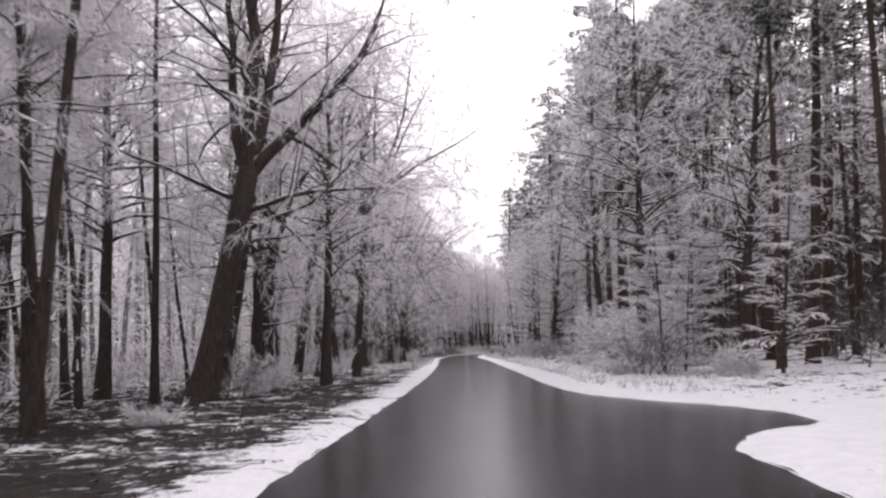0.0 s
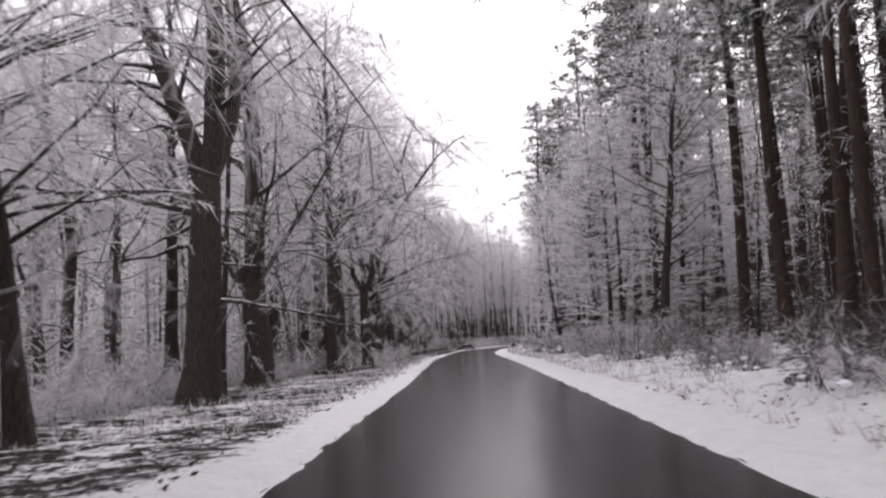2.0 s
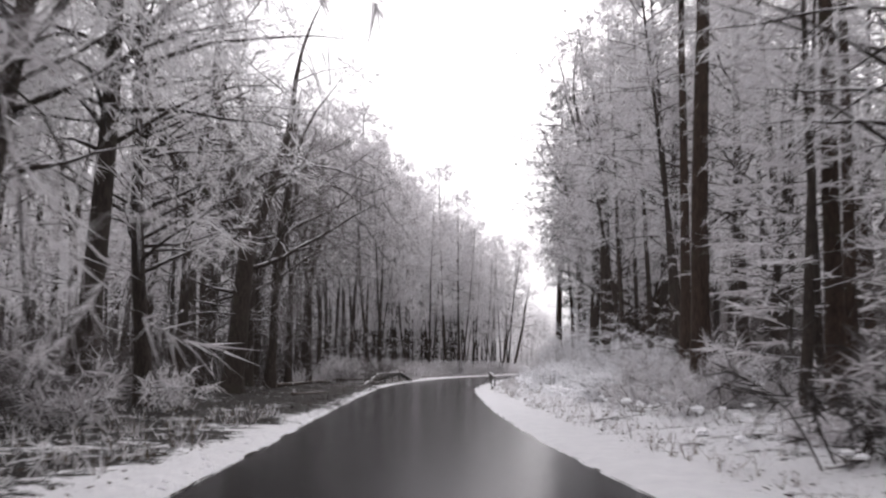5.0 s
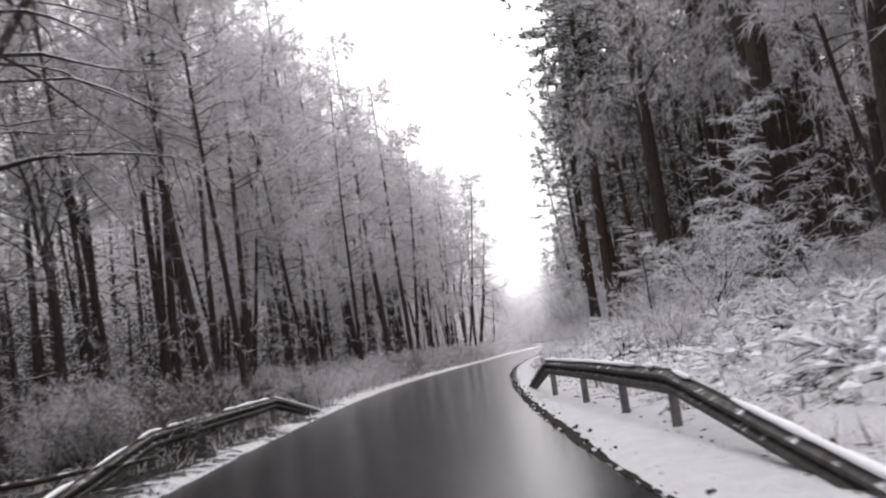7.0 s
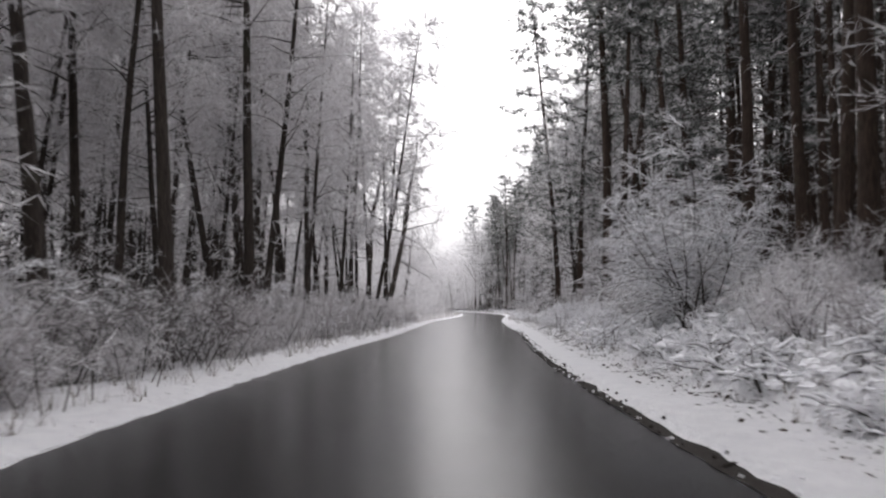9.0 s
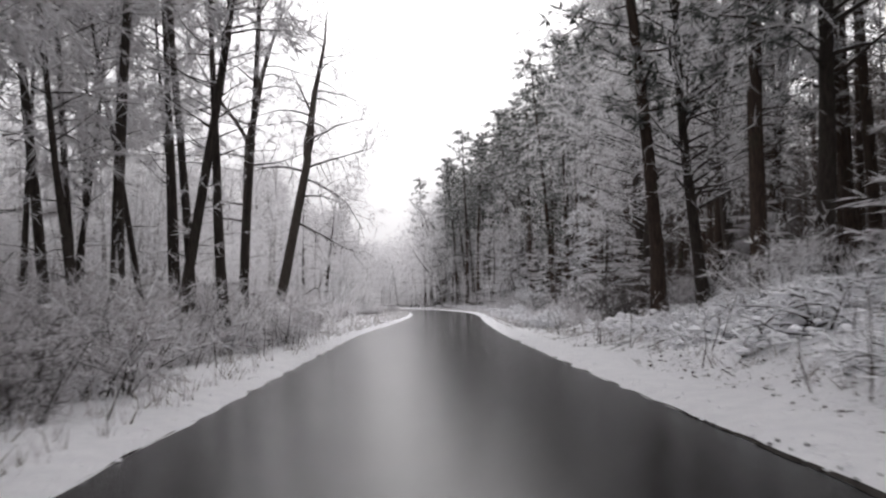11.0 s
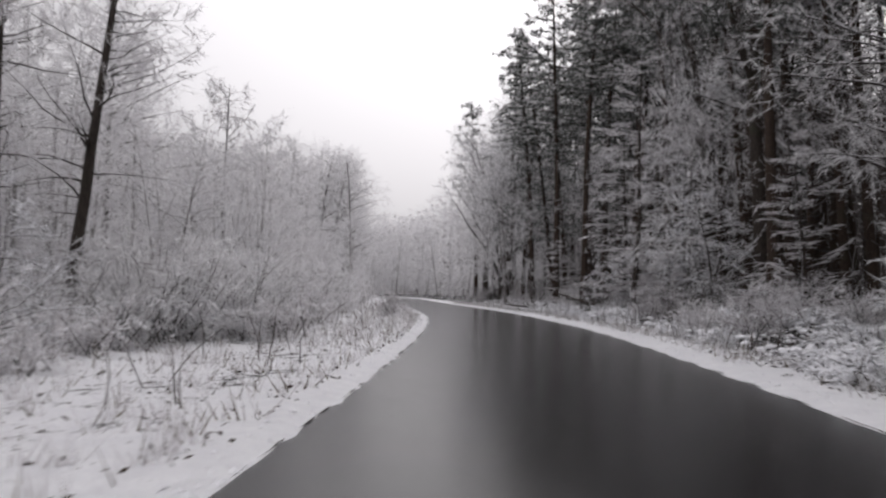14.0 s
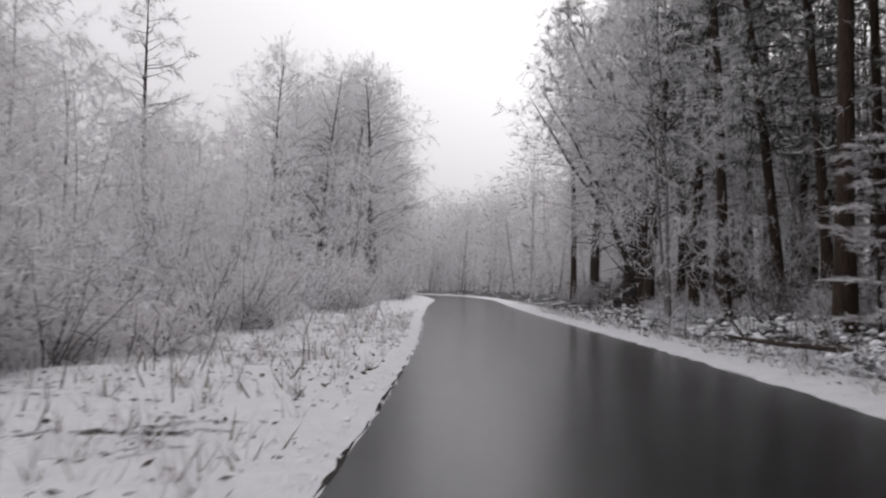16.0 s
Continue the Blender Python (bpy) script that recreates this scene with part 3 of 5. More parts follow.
def pine(seed, height, radius, bare=0.5, reach=2.8, snow=0.36):
    """A Scots pine: bare stem, lumpy crown of needle pads with snow lying on them."""
    rng = random.Random(seed)
    wood, crown = Geo(), Geo()
    trunk = grow(rng, Vector((0, 0, -0.25)), Vector((rng.uniform(-0.04, 0.04), rng.uniform(-0.04, 0.04), 1)), height, 10, 0.015, 0.03)
    wood.tube(trunk, [radius * 1.35] + [radius * (1 - 0.85 * i / 10) for i in range(1, 11)], 8)
    count = 50
    for k in range(count):
        t = bare + (0.995 - bare) * (k / count)
        p, d = at(trunk, t)
        a = k * 2.4 + rng.uniform(-0.6, 0.6)
        x = (t - bare) / (1 - bare)
        bell = (0.55 + 2.4 * x * (1 - x)) * (1 - 0.5 * x ** 4)
        br = grow(rng, p, Vector((math.cos(a), math.sin(a), rng.uniform(-0.25, 0.35))), reach * bell * rng.uniform(0.6, 1.1), 3, 0.13, 0.01)
        crown.tube(br, [0.05, 0.04, 0.028, 0.015], 3, 2)
        pads = 8
        for j in range(pads):
            q, dd = at(br, 0.1 + 0.9 * (j + rng.random()) / pads)
            q = q + Vector((rng.gauss(0, 0.26), rng.gauss(0, 0.26), rng.gauss(0, 0.14)))
            for _ in range(19):
                w = Vector((rng.gauss(0, 1), rng.gauss(0, 1), rng.gauss(0.1, 0.5))).normalized()
                up = w.z > -0.1 and rng.random() < snow * 1.35
                side = w.cross(Vector((0, 0, 1)) + rand_dir(rng, 0.4)).normalized()
                crown.blade(q + Vector((0, 0, 0.06 if up else 0)), w * rng.uniform(0.24, 0.5), side, rng.uniform(0.025, 0.055), 1 if up else 0)
    for _ in range(16):
        p, d = at(trunk, rng.uniform(0.15, bare))
        a = rng.uniform(0, 6.28)
        br = grow(rng, p, Vector((math.cos(a), math.sin(a), -0.05)), rng.uniform(0.5, 2.0), 3, 0.12, -0.05)
        crown.tube(br, [0.03, 0.02, 0.012, 0.005], 3, 2)
        sprays(crown, rng, br, 11, 0.4, 0.016, 0.1, 1)
    return two_meshes("pine", wood, crown, PINE_BARK, NEEDLES, FROST, PINE_BARK)


def young_beech(seed, height, reach, low=0.08):
    """A young tree with flat tiers of snow-laden branches."""
    rng = random.Random(seed)
    wood, crown = Geo(), Geo()
    r = height * 0.008 + 0.015
    trunk = grow(rng, Vector((0, 0, -0.2)), Vector((rng.uniform(-0.1, 0.1), rng.uniform(-0.1, 0.1), 1)), height, 8, 0.04, 0.02)
    wood.tube(trunk, [r * (1.2 - 1.1 * i / 8) for i in range(9)], 6)
    n = int(24 + height * 1.6)
    for k in range(n):
        t = low + (0.97 - low) * k / n
        p, d = at(trunk, t)
        a = rng.uniform(0, 6.28)
        L = reach * (1.05 - 0.7 * t) * rng.uniform(0.6, 1.2)
        br = grow(rng, p, Vector((math.cos(a), math.sin(a), rng.uniform(0.0, 0.45))), L, 4, 0.09, -0.03)
        crown.tube(br, [0.022, 0.017, 0.012, 0.008, 0.003], 3, 1)
        flat = Vector((-math.sin(a), math.cos(a), 0))
        for j in range(9):
            q, dd = at(br, 0.2 + 0.8 * j / 9)
            s = 1 if j % 2 else -1
            sub = grow(rng, q, dd * 0.8 + flat * s * rng.uniform(0.5, 0.9), L * 0.45 * (1.15 - j / 12), 2, 0.08, -0.05)
            crown.blade(q, sub[-1] - q, flat.cross(sub[-1] - q).normalized(), 0.016)
            for _ in range(9):
                b, bd = at(sub, rng.uniform(0.1, 1.0))
                w = (bd + flat * rng.choice((-1, 1)) * rng.uniform(0.3, 0.9) + Vector((0, 0, rng.gauss(-0.12, 0.15)))).normalized()
                side = w.cross(Vector((0, 0, 1)) + rand_dir(rng, 0.3)).normalized()
                crown.sliver(b, w * rng.uniform(0.18, 0.5), side, rng.uniform(0.018, 0.042))
    return two_meshes("young_beech", wood, crown, BARK, FROST, BARK)


def bush(seed, height, stems, spread, twigs=8, mat=None):
    """A leafless shrub, white with frost."""
    rng = random.Random(seed)
    wood, crown = Geo(), Geo()
    for k in range(stems):
        a = rng.uniform(0, 6.28)
        o = Vector((rng.gauss(0, 0.25), rng.gauss(0, 0.25), -0.1))
        d = Vector((math.cos(a) * spread, math.sin(a) * spread, 1))
        st = grow(rng, o, d, height * rng.uniform(0.6, 1.15), 4, 0.14, -0.03)
        (wood if k == 0 else crown).tube(st, [0.018, 0.015, 0.011, 0.007, 0.003], 3, 0 if k == 0 else 1)
        for j in range(8):
            p, dd = at(st, rng.uniform(0.15, 0.98))
            sub = grow(rng, p, dd * 0.7 + rand_dir(rng, 0.6), height * 0.36 * rng.uniform(0.5, 1.1), 2, 0.15, -0.05)
            crown.blade(p, sub[-1] - p, dd.cross(rand_dir(rng)).normalized(), 0.012)
            sprays(crown, rng, sub, twigs, 0.32, 0.02, 0.15)
    return two_meshes("bush", wood, crown, BARK, mat or FROST, BARK)


def thicket(seed, length, depth, bushes, tall, mat):
    """A run of brush: crowded stems with fine twigs, uneven in height."""
    rng = random.Random(seed)
    g = Geo()
    for b in range(bushes):
        o = Vector(((b + rng.random()) / bushes * length - length / 2, rng.uniform(-depth / 2, depth / 2), 0))
        h0 = tall * rng.uniform(0.5, 1.15)
        for _ in range(rng.randint(5, 8)):
            a = rng.uniform(0, 6.28)
            st = grow(rng, o + Vector((rng.gauss(0, 0.15), rng.gauss(0, 0.15), -0.1)), Vector((math.cos(a) * 0.5, math.sin(a) * 0.5, 1)), h0 * rng.uniform(0.6, 1.1), 4, 0.12, -0.04)
            g.tube(st, [0.02, 0.016, 0.012, 0.008, 0.003], 3, 1)
            for k in range(9):
                p, d = at(st, 0.12 + 0.86 * (k + rng.random()) / 9)
                sub = grow(rng, p, d * 0.6 + rand_dir(rng, 0.6), h0 * 0.34 * rng.uniform(0.5, 1.15), 3, 0.16, -0.07)
                g.tube(sub, [0.009, 0.007, 0.005, 0.002], 3, 0 if rng.random() < 0.6 else 1)
                sprays(g, rng, sub, 17, 0.24, 0.0085, 0.2)
    return g.mesh("thicket", mat, BARK)


def snow_twig(crown, rng, line, r, snow):
    """A dark twig with a ridge of snow lying along it."""
    n = len(line) - 1
    crown.tube(line, [r * (1 - 0.75 * i / n) for i in range(n + 1)], 3, 1)
    top = [p + Vector((0, 0, r * 0.6 + snow * 0.7)) for p in line]
    crown.tube(top, [snow * (0.5 if i in (0, n) else rng.uniform(0.75, 1.2)) for i in range(n + 1)], 3, 0)


def laden(seed, height, reach, stems, boughs, shoots, snow=0.022):
    """A young tree or shrub whose dark boughs each carry a ridge of snow."""
    rng = random.Random(seed)
    wood, crown = Geo(), Geo()
    for n in range(stems):
        a0 = rng.uniform(0, 6.28)
        tilt = 0.08 if stems == 1 else 0.5
        st = grow(rng, Vector((rng.gauss(0, 0.08 * stems ** 0.5), rng.gauss(0, 0.08 * stems ** 0.5), -0.15)), Vector((math.cos(a0) * tilt, math.sin(a0) * tilt, 1)), height * rng.uniform(0.75, 1.0), 6, 0.06, 0.01)
        r = 0.012 + height * 0.007 / stems ** 0.4
        (wood if n == 0 else crown).tube(st, [r * (1.25 - 1.1 * i / 6) for i in range(7)], 6 if n == 0 else 4, 0 if n == 0 else 1)
        for k in range(boughs // stems):
            t = 0.12 + 0.86 * (k + rng.random()) / (boughs // stems)
            p, d = at(st, min(t, 0.99))
            a = rng.uniform(0, 6.28)
            L = reach * (1.1 - 0.75 * t) * rng.uniform(0.6, 1.25)
            br = grow(rng, p, Vector((math.cos(a), math.sin(a), rng.uniform(0.05, 0.7))), L, 4, 0.2, -0.07)
            snow_twig(crown, rng, br, 0.01 + 0.002 * reach, snow)
            for j in range(shoots):
                q, dd = at(br, rng.uniform(0.2, 1.0))
                w = dd * 0.7 + dd.cross(Vector((0, 0, 1))) * rng.choice((-1, 1)) * rng.uniform(0.4, 1.0) + Vector((0, 0, rng.gauss(0, 0.2)))
                sub = grow(rng, q, w, L * rng.uniform(0.2, 0.45), 2, 0.14, -0.08)
                snow_twig(crown, rng, sub, 0.009, snow * 0.75)
                sprays(crown, rng, sub, 6, 0.2, 0.012, 0.15)
    return two_meshes("laden", wood, crown, BARK, SNOW, BARK)


class Kind:
    """Several shapes of one kind of plant; put() stands one of them in the place."""

    def __init__(self, name, category, group, labels, meshes):
        self.name, self.category, self.group, self.labels, self.meshes = name, category, group, labels, meshes
        self.first, self.rng = {}, random.Random(name)

    def put(self, x, y, shape=None, scale=1.0, turn=None, lean=(0.0, 0.0), label=""):
        k = self.rng.randrange(len(self.meshes)) if shape is None else shape
        turn = self.rng.uniform(0, 360) if turn is None else turn
        m = Matrix.Translation((x, y, ground_z(x, y))) @ Euler((radians(lean[0]), radians(lean[1]), 0)).to_matrix().to_4x4() @ pose(0, 0, 0, 0, 0, turn)
        m = m @ Matrix.Diagonal((scale, scale, scale, 1))
        if k in self.first:
            ob = copy_thing(self.first[k], Matrix.Identity(4))
            ob.matrix_basis = m
        else:
            ob = new(self.name)
            ob.empty_display_size = 0.3
            part("trunk", self.meshes[k][0], ob)
            part("crown", self.meshes[k][1], ob)
            self.first[k] = ob
            ob.matrix_basis = m
        tagged(ob, label or self.labels[k % len(self.labels)], self.category, self.group)
        TAKEN.append((x, y))
        return ob


LADEN_MESHES = [laden(71, 5.6, 2.6, 3, 48, 9, 0.015), laden(72, 4.2, 2.0, 3, 39, 8, 0.014), laden(73, 10.0, 3.0, 1, 54, 11, 0.017), laden(74, 0.8, 0.7, 9, 36, 4, 0.017), laden(75, 0.5, 0.6, 10, 30, 4, 0.02)]
TAKEN = [(31.6, 334.6), (31.0, 333.4), (32.0, 333.0)]  # kept free for the snapped sapling
OAK = Kind("broadleaf_tree", "tree", "roadside broadleaf trees",
           ["bare forked broadleaf tree with dark limbs and frosted twigs", "wide bare oak, white frost on its fine twigs"],
           [broadleaf(11, 19, 0.34, 4.2, 3, 0.5, 0.0, 6, 13), broadleaf(12, 21, 0.40, 3.2, 4, 0.55, 0.0, 6, 13), broadleaf(13, 18, 0.26, 5.5, 2, 0.4, 0.1), broadleaf(14, 20, 0.3, 6.5, 3, 0.38), broadleaf(15, 17, 0.22, 7.5, 2, 0.35)])
ALDER = Kind("alder_tree", "tree", "tall slim trees", ["tall slim bare tree with short frosted branches", "straight thin dark stem with a frosted crown"],
             [alder(21, 22, 0.17), alder(22, 20, 0.14, 0.35, 2.3), alder(23, 23, 0.19, 0.45, 2.8), alder(24, 18, 0.12, 0.3, 2.1), alder(25, 21, 0.15, 0.5, 2.6)])
SMALL_ALDER = Kind("alder_tree", "tree", "tall slim trees", ["slim dark-stemmed alder with open frosted branches"], [alder(26, 12.6, 0.19, 0.3, 2.5, 0.26, 0.014), alder(27, 12.0, 0.14, 0.35, 1.8, 0.26, 0.014)])
PINE = Kind("pine_tree", "tree", "pines of the forest", ["tall pine, bare reddish stem, snow on its needle crown", "dark pine with snow-covered green crown"],
            [pine(31, 25, 0.24, 0.58), pine(32, 23, 0.2, 0.62, 2.5), pine(33, 26, 0.27, 0.45, 3.4), pine(34, 22, 0.18, 0.64, 2.4), pine(35, 24, 0.22, 0.25, 3.2)])
DARK_OAK = Kind("broadleaf_tree", "tree", "roadside broadleaf trees", ["thick dark bare oak with hanging snow-dusted limbs"],
                [broadleaf(17, 21, 0.36, 7.0, 3, 0.5, 0.0, 6, 8, FROST_DARK, 0.02, 14, -0.2), broadleaf(18, 19, 0.24, 8.0, 2, 0.4, 0.0, 6, 8, FROST_DARK, 0.03),
                 broadleaf(19, 23, 0.42, 11.0, 3, 0.4, 0.0, 6, 10, FROST, 0.03)])
RIMED = Kind("rimed_tree", "tree", "frost-covered broadleaf trees", ["tall broadleaf tree, its wide crown all white with rime", "rounded small tree thick with white rime"],
             [frosted(61, 23, 0.3, 0.28, 5.6, 84, 8, 20, 0.4), frosted(62, 21, 0.26, 0.22, 5.0, 80, 8, 20, 0.4), frosted(63, 11, 0.12, 0.08, 3.2, 60, 7, 17, 0.38, 3, RIME_HAZE_BARK), frosted(64, 8.5, 0.09, 0.05, 2.7, 56, 7, 17, 0.34, 4, RIME_HAZE_BARK), frosted(65, 13, 0.15, 0.12, 3.3, 64, 7, 18, 0.38, 2, RIME_HAZE_BARK)])
BEECH = Kind("young_beech", "young tree", "young trees at the forest edge", ["young tree with flat tiers of snow-laden branches"],
             [young_beech(41, 9, 2.6), young_beech(42, 6, 2.1), young_beech(43, 13, 3.0), young_beech(44, 3.6, 1.6)])
LADEN = Kind("snow_laden_tree", "young tree", "young trees at the forest edge", ["dark young tree with ridges of snow along its boughs"], LADEN_MESHES[:3])
BRAMBLE = Kind("bramble", "bush", "low brambles", ["low dark bramble under lumps of snow"], LADEN_MESHES[3:])
SHRUB = Kind("snow_laden_shrub", "bush", "snow-laden shrubs", ["dense dark shrub, every twig carrying a ridge of snow"], [laden(76, 3.7, 2.2, 8, 112, 8, 0.015)])
BUSH = Kind("bush", "bush", "frosted bushes", ["leafless bush white with frost and snow"],
            [bush(51, 1.7, 15, 0.55), bush(52, 1.2, 13, 0.8), bush(53, 2.4, 13, 0.45), bush(54, 0.8, 15, 0.9, 8), bush(55, 1.6, 14, 0.6, 8, FROST_GREY), bush(56, 2.3, 12, 0.5, 8, FROST_DARK), bush(57, 2.5, 26, 0.6, 10, RIME), bush(58, 1.7, 14, 0.6, 8, DARK_SHADED_TWIGS)])

# trees that stand out along the way, each of its own habit
VETERANS = [
    ("broad leaning oak, its forked dark trunk bent towards the road", -7.1, 29.3, veteran(201, 19, 0.36, 6.8, 11.5, [(38, 5, 0.62, 0.62), (0, -12, 0.6, 1), (-16, 22, 0.45, 0.9), (14, 24, 0.5, 0.9)], [(5.6, 10, 6, 0.3), (6, 160, 5, 0.4), (5, 340, 5, 0.15)])),
    ("tall straight dark trunk, frosted twigs high up", -9.0, 40.2, veteran(202, 21, 0.28, 11, 10, [(12, 8, 0.8, 1), (2, -20, 0.5, 0.8), (22, 0, 0.45, 0.7)], [(6, 15, 4.5, 0.1), (8, 150, 4, 0.2), (5, 200, 3.5, 0.05)])),
    ("tall straight dark trunk, frosted twigs high up", -9.7, 52.3, veteran(203, 22, 0.27, 12, 2, [(3, 4, 0.8, 1), (-14, 10, 0.5, 0.8), (16, -8, 0.5, 0.7)], [(7, 10, 4, 0.05), (9, 190, 4, 0.2)])),
    ("slim dark tree leaning towards the road", -7.7, 52.3, veteran(204, 21, 0.21, 10.5, 9, [(10, 4, 0.8, 1), (0, 20, 0.5, 0.7), (20, -10, 0.5, 0.7)], [(6.5, 350, 3.4, 0.0), (8, 170, 3, 0.2)])),
    ("dark tree leaning towards the road, crooked twiggy boughs", -6.9, 55.9, veteran(205, 20, 0.26, 8.2, 10.5, [(11, 0, 0.85, 1), (-10, 18, 0.45, 0.8), (32, -6, 0.55, 0.95), (36, 14, 0.5, 0.9)], [(7, 20, 6.5, 0.3), (5.8, 340, 6, 0.12), (7.6, 175, 5, 0.2), (3.6, 10, 2.6, -0.05)], FROST_GREY, 10, -0.03)),
    ("slim dark tree with long low boughs", -4.6, 52.5, veteran(206, 20, 0.17, 8.5, 4, [(4, 0, 0.85, 1), (-8, -14, 0.5, 0.8), (34, 8, 0.5, 0.85), (30, -22, 0.5, 0.8)], [(6.4, 10, 5.5, 0.1), (6.8, 35, 6.5, 0.15), (5.6, 350, 4, 0.1), (6.6, 165, 4, 0.25)], FROST_GREY, 8, -0.02)),
    ("massive old forked trunk in the thicket", -6.4, 76.7, veteran(207, 21, 0.5, 6.3, 6, [(-18, 6, 0.62, 0.95), (9, -4, 0.7, 1), (2, 24, 0.5, 0.8)], [(4.0, 5, 2.6, 0.05), (2.9, 350, 4.5, -0.1), (5.4, 170, 7.5, 0.35), (5.9, 200, 7, 0.25)], FROST_GREY, 9, -0.05, 0.24, 6)),
    ("massive old oak forking low into two great limbs", -7.0, 88.9, veteran(208, 22, 0.58, 4.0, -3, [(-26, 4, 0.7, 0.95), (9, 0, 0.78, 1)], [(3.4, 170, 4.6, 0.25), (3.6, 60, 3, 0.6), (3.95, 12, 9.5, 1.5), (3.9, 345, 8.5, 1.9)], FROST_GREY, 12, -0.04, 0.26, 6)),
    ("leaning mossy trunk behind the thicket", -8.6, 108.5, veteran(209, 20, 0.19, 10, -9, [(-10, 0, 0.85, 1), (6, 10, 0.5, 0.7)], [(6.5, 175, 5, 0.2), (7.5, 20, 3, 0.1), (5.5, 190, 4.5, 0.1)])),
    ("tall straight dark trunk with frosted side boughs", -7.0, 109.2, veteran(210, 23, 0.27, 12, -1, [(-2, 0, 0.85, 1), (-20, 8, 0.5, 0.8), (18, -10, 0.5, 0.8)], [(6, 180, 5, 0.15), (8, 170, 6, 0.35), (9, 200, 5, 0.4)])),
    ("forked dark oak with frosted crown", -5.8, 107.9, veteran(211, 22, 0.28, 7.6, 1, [(12, 6, 0.7, 1), (-12, -6, 0.55, 0.95), (-2, 20, 0.5, 0.9)], [(6.4, 160, 4, 0.4), (7, 30, 4.5, 0.3)])),
    ("wide oak forking low, crown hanging over the road", -4.5, 110.3, veteran(212, 20, 0.31, 4.6, 0, [(17, 10, 0.6, 0.85), (-20, 4, 0.55, 0.9), (6, -16, 0.5, 1), (10, 28, 0.45, 0.9)], [(3.9, 10, 4, 0.3), (2.6, 190, 3.4, 0.2), (4.2, 40, 6, 0.75)])),
    ("stout dark oak, long low boughs reaching over the road", -4.7, 119.4, veteran(213, 21, 0.42, 6.6, 0, [(19, 0, 0.6, 0.85), (2, 12, 0.55, 1), (-22, 6, 0.45, 0.85), (12, -24, 0.4, 0.85)], [(5.0, 5, 6.5, 0.4), (5.6, 350, 8, 0.45), (4.2, 20, 4, 0.3), (5, 175, 6, 0.3)])),
    ("dark oak in the frosted row, boughs over the road", -5.0, 126.5, veteran(214, 19, 0.27, 5.2, 2, [(24, 0, 0.65, 0.95), (-6, 12, 0.55, 1), (10, -24, 0.45, 0.85)], [(4.4, 0, 5, 0.4), (4.8, 330, 5.5, 0.45)])),
    ("heavy dark oak with hanging boughs close to the road", -4.7, 162.6, veteran(215, 20, 0.4, 6.2, 2, [(-8, 0, 0.7, 1), (24, 8, 0.55, 0.9), (-30, -8, 0.45, 0.8)], [(5.2, 20, 7, 0.25), (4.2, 170, 5, 0.3), (3, 30, 3, 0.5)], FROST_DARK, 9, -0.16)),
    ("dark oak, one great bough arching over the verge", -6.2, 177.6, veteran(216, 21, 0.37, 9.5, 1, [(-4, 4, 0.75, 1), (26, 0, 0.5, 0.75), (-26, 10, 0.45, 0.8)], [(5.2, 15, 8.5, 0.35), (5.3, 195, 8, -0.15), (8.2, 10, 10, 0.12), (8.8, 345, 9, 0.3), (9, 190, 7, 0.4)], FROST_DARK, 9, -0.2)),
    ("slim dark stem leaning beside an oak", -5.1, 178.2, veteran(217, 18, 0.15, 8, 4, [(6, 4, 0.85, 1), (-10, -8, 0.5, 0.8)], [(6.5, 10, 3, 0.3)], FROST_DARK, 9, -0.12)),
    ("straight dark trunk with hanging twigs", -4.4, 197.0, veteran(218, 21, 0.31, 9.5, 0, [(-3, 6, 0.8, 1), (18, 0, 0.5, 0.8), (-20, 0, 0.5, 0.8)], [(8, 10, 6, 0.2), (7, 170, 5, 0.1)], FROST_DARK, 11, -0.14)),
    ("straight dark twin stem in the wood", -6.3, 190.6, veteran(219, 20, 0.15, 8.5, 1, [(3, 6, 0.85, 1), (-12, 0, 0.6, 0.9)], [(6, 190, 3, 0.2)], FROST_DARK, 9, -0.1)),
    ("straight dark twin stem in the wood", -7.2, 189.0, veteran(220, 20, 0.15, 9, -1, [(-3, 6, 0.85, 1), (12, 0, 0.6, 0.9)], [(6, 10, 3, 0.2)], FROST_DARK, 9, -0.1)),
]
for words, x, y, meshes in VETERANS:
    Kind("broadleaf_tree", "tree", "roadside broadleaf trees", [words], [meshes]).put(x, y, 0, 1.0, 0)
for k, x, y, sc, tn, lx, ly in [
    (2, -9.6, 117.5, 1.0, 20, 0, 1), (2, -9.4, 135.0, 0.9, 10, 0, 1), (1, -8.8, 143.0, 1.2, 200, 0, 0), (1, -7.6, 168.0, 1.1, 90, 0, 0), (1, -8.6, 180.0, 1.1, 30, 0, 0), (1, -8.4, 199.0, 1.1, 70, 0, 1), (0, -9.6, 184.0, 1.0, 170, 0, 1),
]:
    DARK_OAK.put(x, y, k, sc, tn, (lx, ly))
for k, x, y, sc, tn in [(0, -6.2, 132, 1.1, 300), (1, -5.8, 138, 1.05, 20), (0, -5.6, 145, 1.1, 100), (1, -5.4, 150.5, 1.0, 240), (1, -9.0, 101, 1.0, 80), (0, -8.2, 116, 1.05, 160), (1, -7.4, 125, 1.1, 200),
                        (0, -11.5, 92, 1.1, 50), (1, -11.5, 118, 1.1, 120), (1, -10.5, 132, 1.1, 220), (0, -9.5, 146, 1.1, 90), (1, -7.0, 66.0, 0.95, 200), (0, -5.2, 98.5, 0.9, 30), (0, -13, 75, 1.1, 10), (1, -12.5, 57, 1.05, 70), (0, -13.5, 40, 1.0, 190), (0, -4.9, 42.0, 0.72, 60)]:
    RIMED.put(x, y, k, sc, tn)
